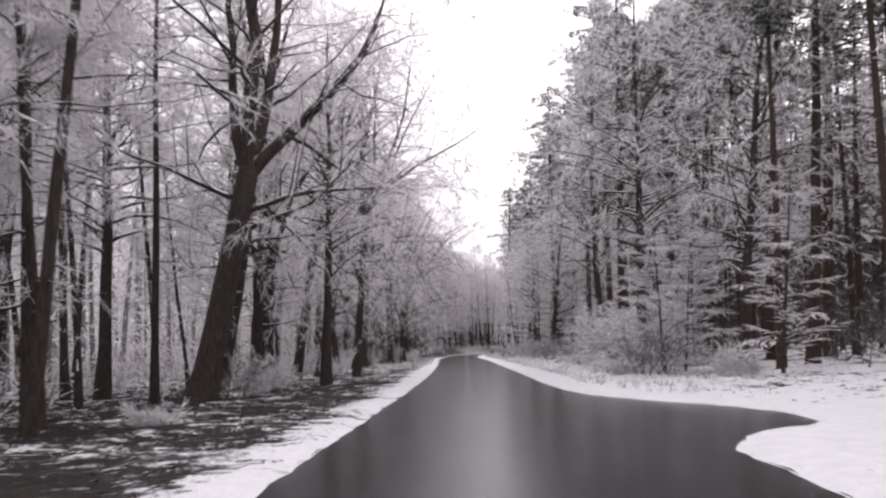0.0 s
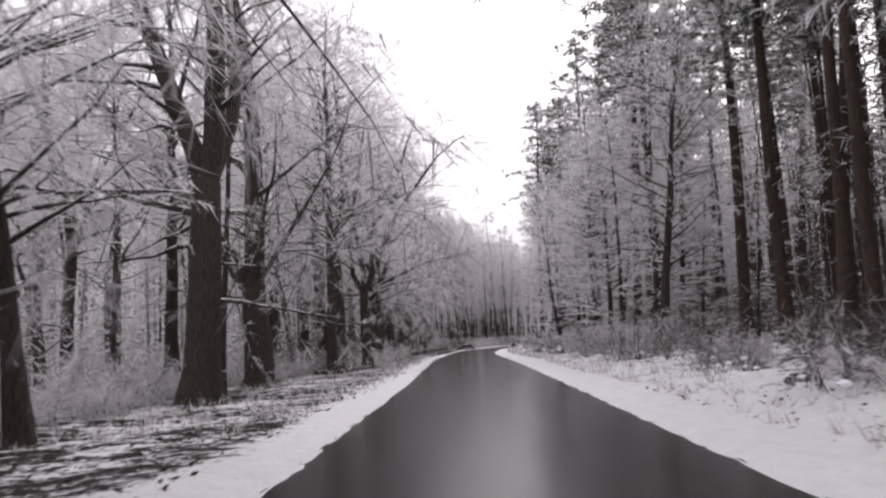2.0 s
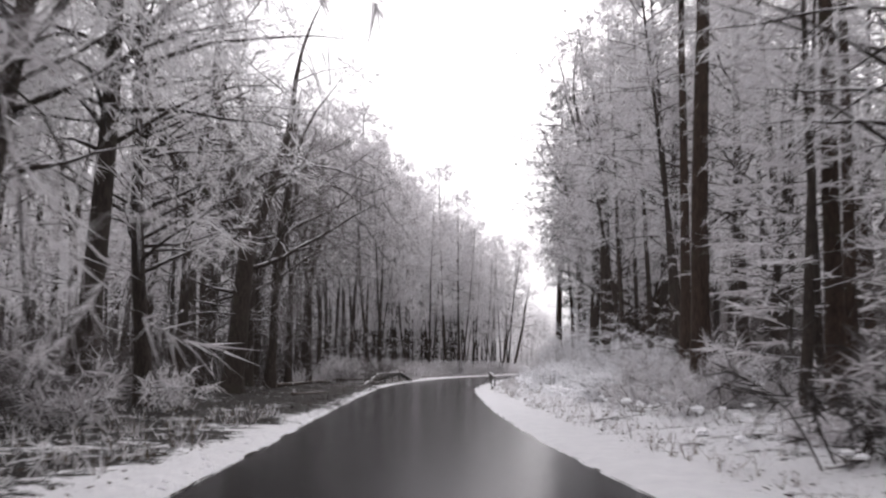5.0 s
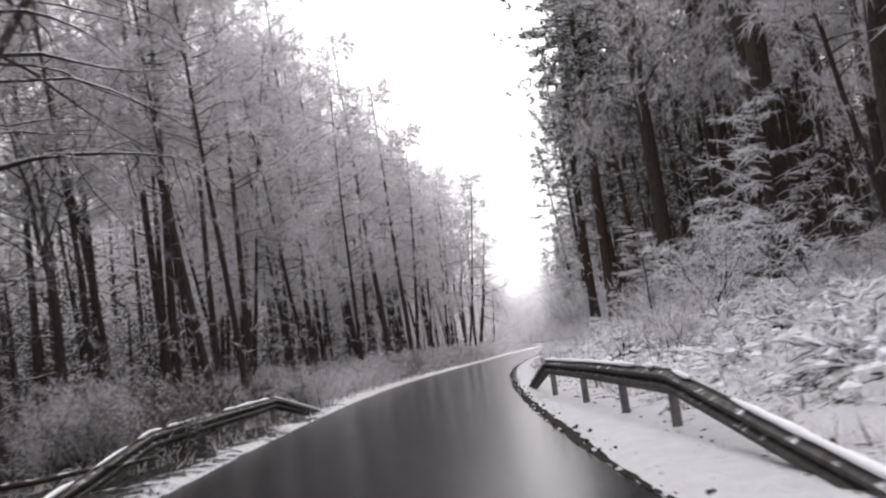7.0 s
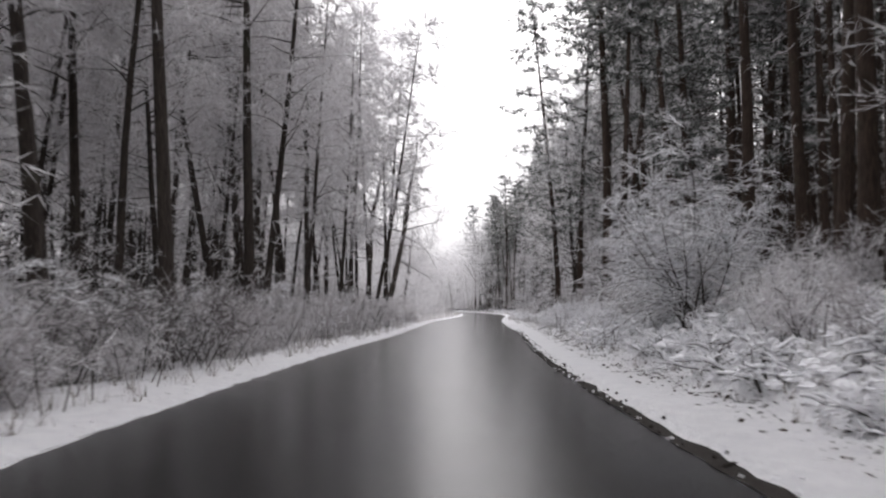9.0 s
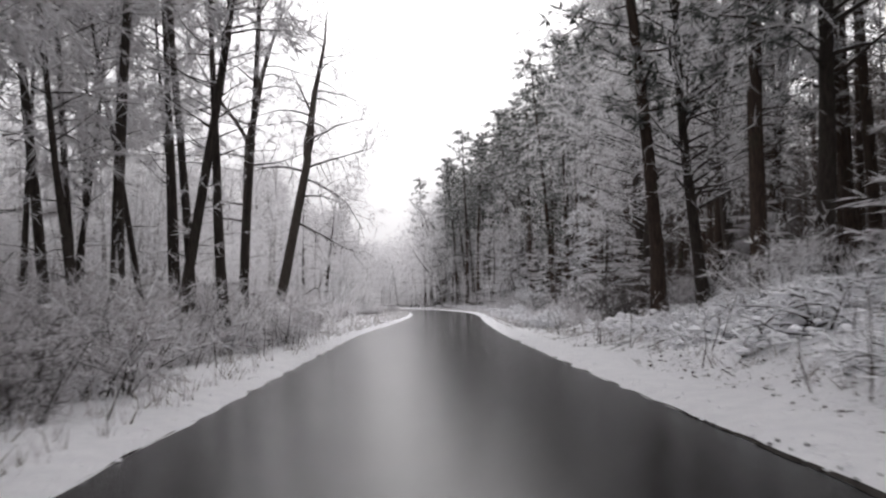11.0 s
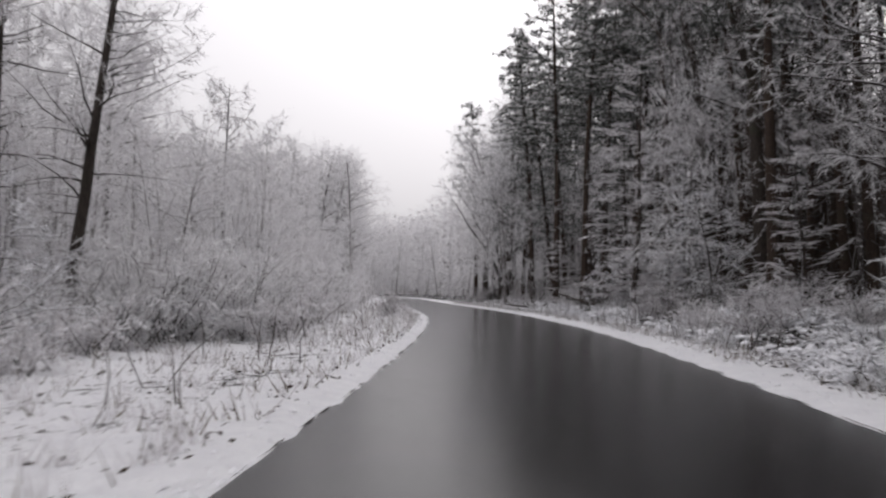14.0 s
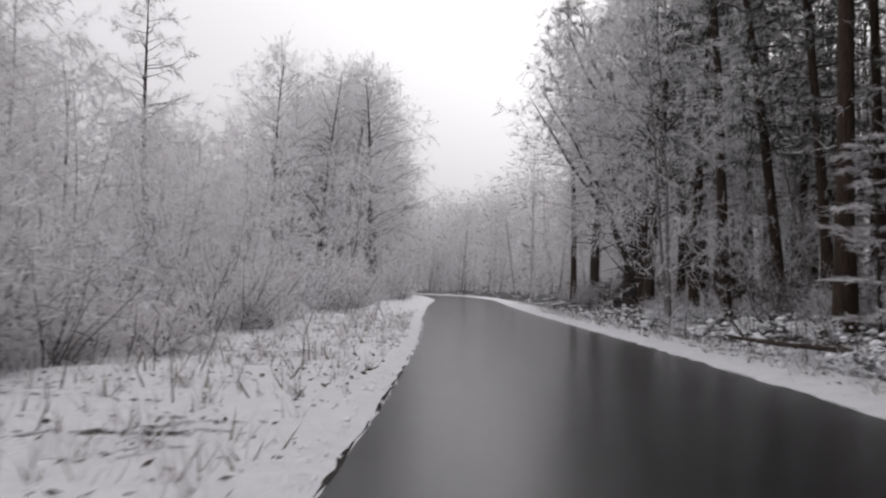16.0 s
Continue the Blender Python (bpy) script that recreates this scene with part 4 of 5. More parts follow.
for k, x, y, sc in [(2, -1.5, 209.5, 1.08), (0, 0.9, 214.6, 1.05), (1, -3.4, 204.5, 1.0), (2, 3.6, 224.0, 1.0), (2, 11.6, 266.5, 1.05), (0, 4.2, 231, 1.0), (2, 2.6, 240, 1.05),
                    (4, 9.6, 262, 1.0), (3, 18.2, 283, 1.0), (0, 14.5, 268, 1.0), (1, 20.5, 300.5, 0.95), (2, 0.2, 226, 1.0), (4, -2.0, 232, 1.05)]:
    ALDER.put(x, y, k, sc)
for k, x, y, sc in [(0, 12.4, 74.4, 1.0), (2, 12.6, 87.5, 1.0), (1, 12.2, 104.5, 1.0), (2, 9.3, 144.3, 0.93), (2, 10.4, 93.5, 0.98), (0, 10.6, 101.0, 0.98), (4, 9.8, 110.0, 0.9), (2, 11.0, 120.0, 0.9), (0, 10.9, 140.4, 0.95), (3, 12.7, 143.6, 0.95), (1, 11.7, 153.6, 1.0),
                    (2, 10.6, 60.0, 1.0), (3, 12.0, 66.5, 1.05), (0, 13.5, 52.0, 1.0)]:
    PINE.put(x, y, k, sc)
for k, x, y, sc in [(4, 21.5, 226.5, 1.0), (2, 24.0, 233.5, 1.0), (0, 27.0, 240, 1.0), (4, 33.8, 284, 1.0), (1, 29.5, 262.0, 1.0),
                    (2, 62.0, 395.5, 1.0), (0, 60.2, 385.0, 0.95), (4, 49.5, 331.5, 0.9), (2, 58.5, 360.0, 0.95), (0, 62.0, 376.5, 1.0), (4, 64.8, 401.5, 0.9), (4, 68.6, 410.5, 0.95), (2, 70.4, 452.0, 1.0), (2, 66.5, 392.0, 0.9)]:
    PINE.put(x, y, k, sc)
for k, x, y, sc, tn, lx, ly in [(0, 71.0, 436.0, 0.9, 0, 0, 0), (1, 66.0, 424.0, 0.8, 50, 0, 0), (1, 67.5, 383.0, 0.6, 60, 0, 0)]:
    OAK.put(x, y, k, sc, tn, (lx, ly))
for k, x, y, sc, tn in [(1, 64.0, 416.0, 0.95, 0), (0, 67.0, 428.0, 0.85, 90), (4, 60.8, 404.5, 1.0, 40), (4, 57.4, 365.6, 0.9, 110)]:
    RIMED.put(x, y, k, sc, tn)
LEANING = veteran(221, 18.5, 0.26, 9.5, 11, [(9, 0, 0.85, 1), (22, 10, 0.4, 0.6)], [(5.9, 5, 4.2, -0.25), (8.4, 10, 4.6, -0.05), (9, 340, 4.2, 0.1), (7.4, 30, 3.2, 0.0), (8.8, 170, 4, 0.3)], FROST, 14, -0.16, 0.19)
Kind("broadleaf_tree", "tree", "roadside broadleaf trees", ["dark alder leaning towards the road, frosted boughs hanging"], [LEANING]).put(25.8, 312.4, 0, 1.0, 0)
UPRIGHT = veteran(222, 19, 0.23, 10.5, 3, [(4, 0, 0.85, 1), (-16, 10, 0.5, 0.8)], [(9.2, 0, 4, 0.05), (7, 180, 4, 0.15), (6, 200, 4.5, 0.05), (9.6, 160, 4, 0.3)], FROST, 14, -0.12, 0.24)
Kind("broadleaf_tree", "tree", "roadside broadleaf trees", ["dark upright alder with open frosted boughs"], [UPRIGHT]).put(24.2, 314.2, 0, 1.0, 0)
TIERED = Kind("alder_tree", "tree", "tall slim trees", ["slim alder with level tiers of frosted branches, dark stem"], [alder(28, 12.8, 0.17, 0.42, 2.5, 0.3, 0.014), alder(29, 15.5, 0.2, 0.4, 2.7, 0.34, 0.016)])
for k, x, y, sc in [(0, 38.3, 381.0, 1.0), (1, 41.5, 420.0, 1.02), (1, 21.7, 286.2, 0.9), (0, 33.0, 372.0, 0.95), (1, 30.5, 398.0, 0.95)]:
    TIERED.put(x, y, k, sc)
ROUND = veteran(223, 17, 0.24, 5.5, 0, [(16, 0, 0.6, 0.95), (-16, 6, 0.6, 0.95), (4, -14, 0.6, 1), (-4, 20, 0.5, 0.95), (26, 8, 0.4, 0.8), (-26, -8, 0.4, 0.8)], (), RIME, 18, -0.05, 0.24)
ROUND_TREE = Kind("broadleaf_tree", "tree", "roadside broadleaf trees", ["round-crowned tree, many upright limbs under frost"], [ROUND])
for x, y, sc, tn in [(50.4, 458.0, 1.0, 0), (55.5, 488.0, 0.95, 70), (69.0, 431.5, 1.25, 20), (67.6, 436.5, 1.2, 130), (66.6, 424.5, 1.1, 200), (71.5, 441.0, 1.1, 250)]:
    ROUND_TREE.put(x, y, 0, sc, tn)
BEECHES = veteran(224, 25, 0.34, 12, 0, [(3, 0, 0.8, 1), (-12, 10, 0.5, 0.85), (14, -8, 0.5, 0.85), (2, 18, 0.45, 0.85)], [(9.4, 180, 4.5, 0.25), (10.5, 20, 4.5, 0.3), (10, 270, 4, 0.3), (11, 200, 5, 0.35)], FROST_GREY, 20, -0.04, 0.22)
TALL_BEECH = Kind("beech_tree", "tree", "tall beeches of the bank", ["tall beech on the bank, grey trunk, crown all white with rime"], [BEECHES])
for x, y, sc, tn in [(17.6, 197.0, 0.95, 0), (20.2, 202.0, 1.0, 140), (22.6, 206.5, 0.95, 220), (22.0, 192.5, 0.95, 80), (15.6, 187.5, 0.85, 300), (18.8, 181.5, 0.95, 40), (25.5, 199.5, 1.0, 170), (14.2, 177.0, 0.9, 110), (19.5, 212.0, 0.95, 260), (59.5, 362.5, 0.8, 120), (62.5, 373.0, 0.85, 200)]:
    TALL_BEECH.put(x, y, 0, sc, tn)


def fill(kind, side, s0, s1, e0, e1, count, apart, scale=(0.85, 1.1), shapes=None, seed=0, lean=2.0):
    """Scatter a kind over a strip of the forest beside the road, keeping its distance from what stands there."""
    rng = random.Random(seed * 7919 + int(s0) * 31 + (1 if side > 0 else 2))
    done = tries = 0
    while done < count and tries < count * 25:
        tries += 1
        s, e = rng.uniform(s0, s1), e0 + (e1 - e0) * rng.random() ** 1.1
        i = int(np.clip(np.searchsorted(STATION, s), 0, len(STATION) - 1))
        w = float(right_width(s, LINE[i, 2])) if side > 0 else float(LINE[i, 2])
        x, y = place_on(s, side * (w + e))
        near = along(x, y)
        if near[2] < e0 * 0.8 or any((x - a) ** 2 + (y - b) ** 2 < apart * apart for a, b in TAKEN):
            continue
        kind.put(x, y, rng.choice(shapes) if shapes else None, rng.uniform(*scale), None, (rng.gauss(0, lean), rng.gauss(0, lean)))
        done += 1


SMALL_ALDER.put(34.3, 350.6, 0, 1.0, 30, (0, 6))
SMALL_ALDER.put(32.7, 351.4, 1, 1.0, 200, (0, 1))
BUSH.put(33.2, 334.2, 4, 0.9)
# young trees that stand out on the bank
for s, u, k, sc in ((262, 7.6, 3, 1.1), (372, 7.5, 3, 0.9), (380, 8.0, 3, 0.9), (318, 9.5, 2, 0.8)):
    BEECH.put(*place_on(s, u), k, sc)
for x, y, sc, tn in ((8.4, 50.6, 0.95, 20), (8.8, 46.2, 0.85, 140), (8.6, 55.2, 0.75, 250), (21.9, 238.6, 1.1, 60), (23.2, 241.8, 0.9, 310), (51.4, 341.0, 0.7, 90)):
    SHRUB.put(x, y, 0, sc, tn)
BEECH.put(57.6, 371.4, 2, 1.05)
BEECH.put(58.6, 374.6, 0, 1.1)
for x, y, k, sc in ((14.0, 188.6, 1, 0.7), (14.7, 196.8, 1, 0.75), (16.2, 198.6, 1, 0.8), (17.0, 196.6, 2, 0.75), (18.4, 204.8, 0, 0.75), (20.2, 207.6, 0, 0.75)):
    LADEN.put(x, y, k, sc)
for s, u, k, sc in ((246, 7.6, 0, 1.1), (251, 8.2, 1, 1.3), (255.5, 9.0, 0, 1.35), (260, 8.4, 1, 1.35), (324, 10.4, 2, 1.0), (330, 9.6, 2, 0.85), (378, 10.0, 2, 0.9), (371, 9.0, 0, 1.1), (388, 7.8, 1, 0.85), (384, 8.6, 1, 0.8), (47.5, 6.8, 1, 0.85), (51, 7.6, 1, 1.0), (55, 7.2, 1, 0.8), (44, 7.8, 0, 0.8)):
    LADEN.put(*place_on(s, u), k, sc)
for s, u, k, sc in ((157, 7.6, 0, 0.42), (160, 8.6, 1, 0.6), (163, 7.4, 1, 0.45), (166, 8.4, 0, 0.5), (170, 7.8, 1, 0.5), (153, 7.8, 1, 0.5), (150, 7.0, 0, 0.4), (175, 8.6, 0, 0.45)):
    LADEN.put(*place_on(s, u), k, sc)
# left of the road
fill(ALDER, -1, 14, 50, 5.5, 22, 22, 1.8, (0.8, 1.05), None, 1)
fill(OAK, -1, 14, 48, 6.0, 18, 8, 2.4, (0.8, 1.0), (2, 3, 4), 2)
fill(PINE, -1, 10, 70, 12, 24, 3, 3.0, (0.8, 1.0), (0, 1, 3), 3)
fill(DARK_OAK, -1, 150, 200, 6, 13, 6, 2.4, (0.75, 1.0), (1, 0, 1), 13)
fill(DARK_OAK, -1, 164, 202, 4.5, 11, 9, 1.6, (0.7, 0.95), (1,), 14)
fill(OAK, -1, 75, 165, 9, 20, 7, 4.0, (0.8, 1.05), (0, 2, 3, 4), 4)
fill(ALDER, -1, 80, 165, 6.0, 22, 16, 2.2, (0.8, 1.0), None, 5)
fill(ALDER, -1, 203, 300, 3.4, 9, 44, 1.8, (0.95, 1.18), None, 6)
fill(ALDER, -1, 165, 300, 12, 26, 36, 2.4, (0.85, 1.08), None, 7)
fill(ALDER, -1, 205, 300, 6, 15, 34, 1.8, (0.9, 1.15), None, 15)
fill(RIMED, -1, 300, 345, 9.5, 18, 18, 2.6, (0.6, 0.85), (2, 3, 4), 8)
fill(RIMED, -1, 300, 420, 12, 34, 44, 3.4, (0.85, 1.15), (2, 4, 4), 9)
fill(RIMED, -1, 356, 430, 6.5, 12, 22, 2.8, (0.6, 0.95), (2, 3, 3), 10)
fill(RIMED, -1, 312, 352, 12, 26, 9, 3.4, (0.6, 0.8), (0, 1), 54)
fill(RIMED, -1, 450, 545, 4.5, 14, 26, 3.2, (0.9, 1.05), (0, 1), 55)
fill(RIMED, -1, 352, 424, 13, 26, 16, 4.0, (0.72, 0.92), (0, 1), 56)
fill(RIMED, -1, 420, 540, 4.5, 34, 38, 3.6, (0.8, 1.1), (2, 4, 4), 11)
for k, x, y, sc, tn in [(0, 9.0, 46.0, 0.85, 20), (0, 9.6, 61.5, 0.88, 250), (1, 11.4, 38.5, 0.9, 310), (1, 9.4, 88.0, 0.8, 330)]:
    RIMED.put(x, y, k, sc, tn)
for s, u, k, sc in ((283, 9.5, 0, 0.85), (289, 8.2, 1, 0.8), (294, 10.5, 0, 0.8), (300, 8.6, 1, 0.85), (307, 10.0, 0, 0.9), (303, 12.5, 0, 0.95), (318, 12.0, 1, 0.95)):
    RIMED.put(*place_on(s, u), k, sc)
# right of the road
fill(BEECH, 1, -4, 12, 5.0, 12, 6, 2.4, (0.9, 1.2), (0, 2), 20)
fill(RIMED, 1, 88, 152, 4.4, 8, 14, 3.4, (0.5, 0.66), (0, 1), 37)
fill(BEECH, 1, 30, 62, 4.4, 8, 9, 1.9, (0.7, 1.1), (0, 1, 3), 21)
fill(BEECH, 1, 88, 150, 4.4, 10, 22, 1.9, (0.8, 1.2), (0, 1, 2, 2), 39)
fill(PINE, 1, 26, 92, 8.0, 15, 32, 2.2, (0.85, 1.08), None, 22)
fill(PINE, 1, 88, 160, 9.5, 17, 14, 2.2, (0.85, 1.08), None, 38)
fill(ALDER, 1, 30, 160, 7.0, 20, 20, 1.9, (0.75, 1.0), None, 23)
fill(ALDER, 1, 150, 206, 7.0, 15, 18, 1.9, (0.85, 1.05), None, 31)
fill(RIMED, 1, 155, 206, 7.5, 15, 8, 3.2, (0.85, 1.0), (0, 1), 32)
for s, u, k, sc in ((219, 8.2, 2, 1.1), (230, 7.8, 2, 1.05), (241, 11.0, 2, 1.1), (268, 7.6, 2, 1.05), (282, 7.6, 4, 1.0)):
    PINE.put(*place_on(s, u), k, sc)
fill(PINE, 1, 210, 300, 7.0, 13, 34, 2.0, (0.85, 1.05), (0, 1, 2, 4), 24)
fill(PINE, 1, 215, 300, 13, 24, 30, 2.5, (0.85, 1.05), None, 25)
fill(BEECH, 1, 205, 300, 5.2, 8, 10, 2.6, (0.5, 0.8), (1, 3), 26)
fill(RIMED, 1, 350, 480, 6.0, 11, 9, 3.5, (0.75, 1.1), (4, 1, 4), 35)
fill(PINE, 1, 318, 405, 7.5, 18, 40, 2.1, (0.85, 1.1), (0, 1, 2, 3, 0), 27)
fill(BEECH, 1, 340, 410, 5.0, 11, 4, 2.6, (0.6, 1.0), (0, 1, 3), 28)
fill(OAK, 1, 385, 480, 6.5, 20, 9, 3.6, (0.6, 0.85), (0, 2, 3, 4), 29)
fill(PINE, 1, 372, 440, 5.5, 14, 20, 2.2, (0.85, 1.0), (0, 2, 4), 34)
fill(PINE, 1, 378, 412, 8.0, 17, 10, 1.9, (0.95, 1.1), (2, 4, 2), 59)
fill(RIMED, 1, 432, 560, 4.6, 18, 20, 3.4, (0.85, 1.2), (4, 2, 4), 53)
# bushes on the verges
THICKETS = [thicket(301, 6.0, 2.2, 8, 2.3, FROST), thicket(302, 5.0, 2.0, 7, 1.7, FROST), thicket(303, 6.0, 2.4, 7, 2.8, RIME), thicket(304, 4.5, 1.8, 8, 1.2, FROST_GREY), thicket(305, 5.5, 2.2, 8, 2.2, FROST_GREY)]


def thickets(side, s0, s1, e0, e1, count, shapes, scale, seed):
    """Runs of frosted brush along the forest's edge, each a patch of many stems."""
    rng = random.Random(seed)
    for n in range(count):
        s = s0 + (s1 - s0) * (n + rng.random()) / count
        e = rng.uniform(e0, e1)
        i = int(np.clip(np.searchsorted(STATION, s), 0, len(STATION) - 1))
        w = float(right_width(s, LINE[i, 2])) if side > 0 else float(LINE[i, 2])
        x, y = place_on(s, side * (w + e))
        ob = new("thicket", rng.choice([THICKETS[k] for k in shapes]))
        turn = math.degrees(math.atan2(TANGENT[i][1], TANGENT[i][0])) + rng.uniform(-12, 12) + (180 if rng.random() < 0.5 else 0)
        sc = rng.uniform(*scale)
        ob.matrix_basis = pose(x, y, ground_z(x, y) - 0.1, 0, 0, turn) @ Matrix.Diagonal((sc, sc, sc, 1))
        tagged(ob, "dense leafless thicket, its fine twigs white with frost", "thicket", "thickets along the forest edge", "stuff")


thickets(-1, 208, 300, 2.2, 3.6, 22, (0, 1, 4), (0.8, 1.05), 80)
thickets(-1, 208, 300, 4.6, 7.0, 20, (0, 2, 4), (0.9, 1.15), 81)
thickets(-1, 92, 100, 6.5, 8.5, 2, (1, 4), (0.7, 0.9), 82)
thickets(-1, 58, 90, 6.2, 9.0, 9, (1, 4, 3), (0.7, 1.0), 83)
thickets(-1, 186, 206, 3.6, 7.0, 5, (1, 4), (0.8, 1.0), 84)
thickets(-1, 300, 326, 4.4, 7.0, 6, (0, 4), (0.9, 1.1), 85)
thickets(-1, 326, 350, 8.0, 11.0, 7, (0, 2), (0.9, 1.2), 86)
thickets(-1, 350, 430, 5.4, 7.6, 18, (0, 1, 2), (0.8, 1.1), 87)
thickets(-1, 350, 430, 9.0, 13.0, 16, (0, 2), (1.0, 1.4), 88)
thickets(1, 32, 80, 4.2, 7.0, 6, (3,), (0.6, 0.9), 89)
thickets(1, 86, 150, 4.0, 6.5, 15, (1, 3, 4), (0.6, 0.95), 90)
thickets(1, 150, 196, 5.6, 8.5, 10, (3, 1), (0.6, 0.85), 91)
thickets(1, 214, 300, 6.0, 8.5, 14, (0, 1, 4), (0.7, 1.0), 92)
thickets(1, 350, 470, 5.0, 8.0, 18, (1, 4, 3), (0.7, 1.0), 93)
thickets(-1, 430, 520, 3.0, 8.0, 18, (0, 2, 1), (0.9, 1.2), 94)
fill(BUSH, -1, 98, 150, 3.4, 8, 18, 1.4, (0.7, 1.1), (4, 5, 5, 1), 40)
fill(BUSH, -1, 188, 215, 1.6, 6.5, 18, 1.1, (0.7, 1.1), (1, 4, 5, 7), 41)
fill(BUSH, -1, 215, 300, 1.8, 4.5, 20, 1.1, (0.7, 1.2), (0, 1, 4, 4, 5), 52)
for s, u in ((228, -5.4), (236, -5.6), (244, -5.2), (262, -5.6)):
    LADEN.put(*place_on(s, u), 1, 0.6)
BUSH.put(39.6, 352.6, 0, 1.0)
BUSH.put(45.6, 370.6, 4, 0.85)
fill(BUSH, -1, 351, 368, 4.0, 7.5, 14, 1.3, (0.75, 1.1), (6, 6, 0), 50)
fill(BUSH, -1, 372, 420, 6.5, 10, 14, 1.5, (0.8, 1.2), (6,), 51)
fill(BUSH, -1, 300, 318, 3.0, 10, 18, 1.1, (0.8, 1.2), (0, 1, 2, 3), 42)
fill(BUSH, -1, 318, 340, 8.0, 12, 12, 1.1, (0.8, 1.1), (0, 1, 2, 3), 48)
fill(BUSH, -1, 340, 420, 4.4, 8, 34, 1.1, (0.6, 1.1), (0, 1, 2, 3), 49)
fill(BUSH, 1, 28, 150, 3.2, 7.5, 36, 1.2, (0.6, 1.1), (1, 3, 4, 5, 7), 43)
fill(BUSH, 1, 190, 300, 3.4, 7, 34, 1.2, (0.5, 0.9), None, 44)
fill(BUSH, 1, 300, 430, 2.8, 8, 40, 1.2, (0.6, 1.1), (1, 3, 4, 5, 7), 45)
fill(BRAMBLE, 1, 303, 350, 1.6, 6.5, 46, 0.7, (0.8, 1.4), None, 56)
fill(BRAMBLE, 1, 350, 420, 2.0, 6.5, 34, 0.9, (0.8, 1.3), None, 57)
fill(BRAMBLE, 1, 206, 285, 2.2, 7.0, 90, 0.7, (0.8, 1.6), None, 58)
fill(BRAMBLE, 1, 150, 200, 3.4, 8.0, 60, 0.8, (0.9, 1.7), None, 60)
fill(LADEN, -1, 346, 425, 5.0, 9.0, 12, 1.6, (0.45, 0.75), (0, 1), 61)
fill(BUSH, -1, 420, 500, 2.5, 8, 14, 1.4, (0.9, 1.5), None, 46)
fill(BUSH, -1, -8, 60, 4.0, 9, 10, 1.6, (0.5, 0.8), None, 47)


def undergrowth(side, s0, s1, e0, e1, count, tall, seed, mat=None, fine=1.0, twigs=34):
    """Frosted brush and saplings on the forest floor, in one mesh; mat can colour in shade and haze."""
    rng = random.Random(seed)
    g = Geo()
    for _ in range(count):
        s, e = rng.uniform(s0, s1), rng.uniform(e0, e1)
        x, y = place_on(s, side * (3 + e))
        o = Vector((x, y, ground_z(x, y) - 0.1))
        h = tall * rng.uniform(0.4, 1.2)
        for _ in range(3):
            st = grow(rng, o, Vector((rng.gauss(0, 0.3), rng.gauss(0, 0.3), 1)), h, 2, 0.1, 0)
            g.blade(o, st[-1] - o, Vector((rng.gauss(0, 1), rng.gauss(0, 1), 0)).normalized(), 0.018, 0)
        for _ in range(twigs):
            t = rng.random()
            q = o + Vector((rng.gauss(0, 0.28 * h), rng.gauss(0, 0.28 * h), 0.1 + h * t))
            w = Vector((rng.gauss(0, 1), rng.gauss(0, 1), rng.gauss(0.5, 0.5))).normalized()
            g.sliver(q, w * rng.uniform(0.3, 0.9) * fine, w.cross(rand_dir(rng)).normalized(), rng.uniform(0.02, 0.05) * fine * fine, 1)
    tagged(new("undergrowth", g.mesh("undergrowth", RIME_HAZE_BARK, mat or FROST)), "frosted brush and saplings, forest shade and haze in their colours", "undergrowth", kind="stuff")


undergrowth(-1, -20, 60, 8, 34, 220, 2.0, 61)
undergrowth(-1, 60, 150, 11, 34, 380, 2.4, 62, FROST)
# the dark twig mats below put the wood's inner shade into the brush
undergrowth(-1, 150, 205, 8, 20, 340, 2.2, 70, DARK_SHADED_TWIGS)
# RIME turns this brush as pale as haze between the trunks
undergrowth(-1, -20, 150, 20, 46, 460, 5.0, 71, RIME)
undergrowth(-1, 150, 310, 16, 46, 560, 5.0, 75, DARK_SHADED_TWIGS)
undergrowth(1, 25, 310, 14, 40, 700, 5.0, 72, DARK_SHADED_TWIGS)
undergrowth(1, 300, 480, 12, 36, 420, 5.0, 73, DARK_SHADED_TWIGS)
undergrowth(-1, 200, 305, 5, 34, 560, 2.4, 63, FROST_DARK)
undergrowth(-1, 338, 430, 5, 11, 330, 1.6, 64, RIME, 0.45, 90)
undergrowth(-1, 300, 430, 10, 34, 560, 3.0, 74, RIME, 0.6, 60)
undergrowth(1, 25, 165, 7, 26, 420, 2.6, 65, DARK_SHADED_TWIGS)
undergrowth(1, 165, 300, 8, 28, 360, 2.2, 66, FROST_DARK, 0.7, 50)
undergrowth(1, 300, 480, 6, 28, 420, 2.0, 67, DARK_SHADED_TWIGS, 0.7, 50)
undergrowth(1, 470, 640, 4, 40, 520, 3.6, 68)
undergrowth(-1, 420, 600, 3, 50, 620, 3.4, 69)


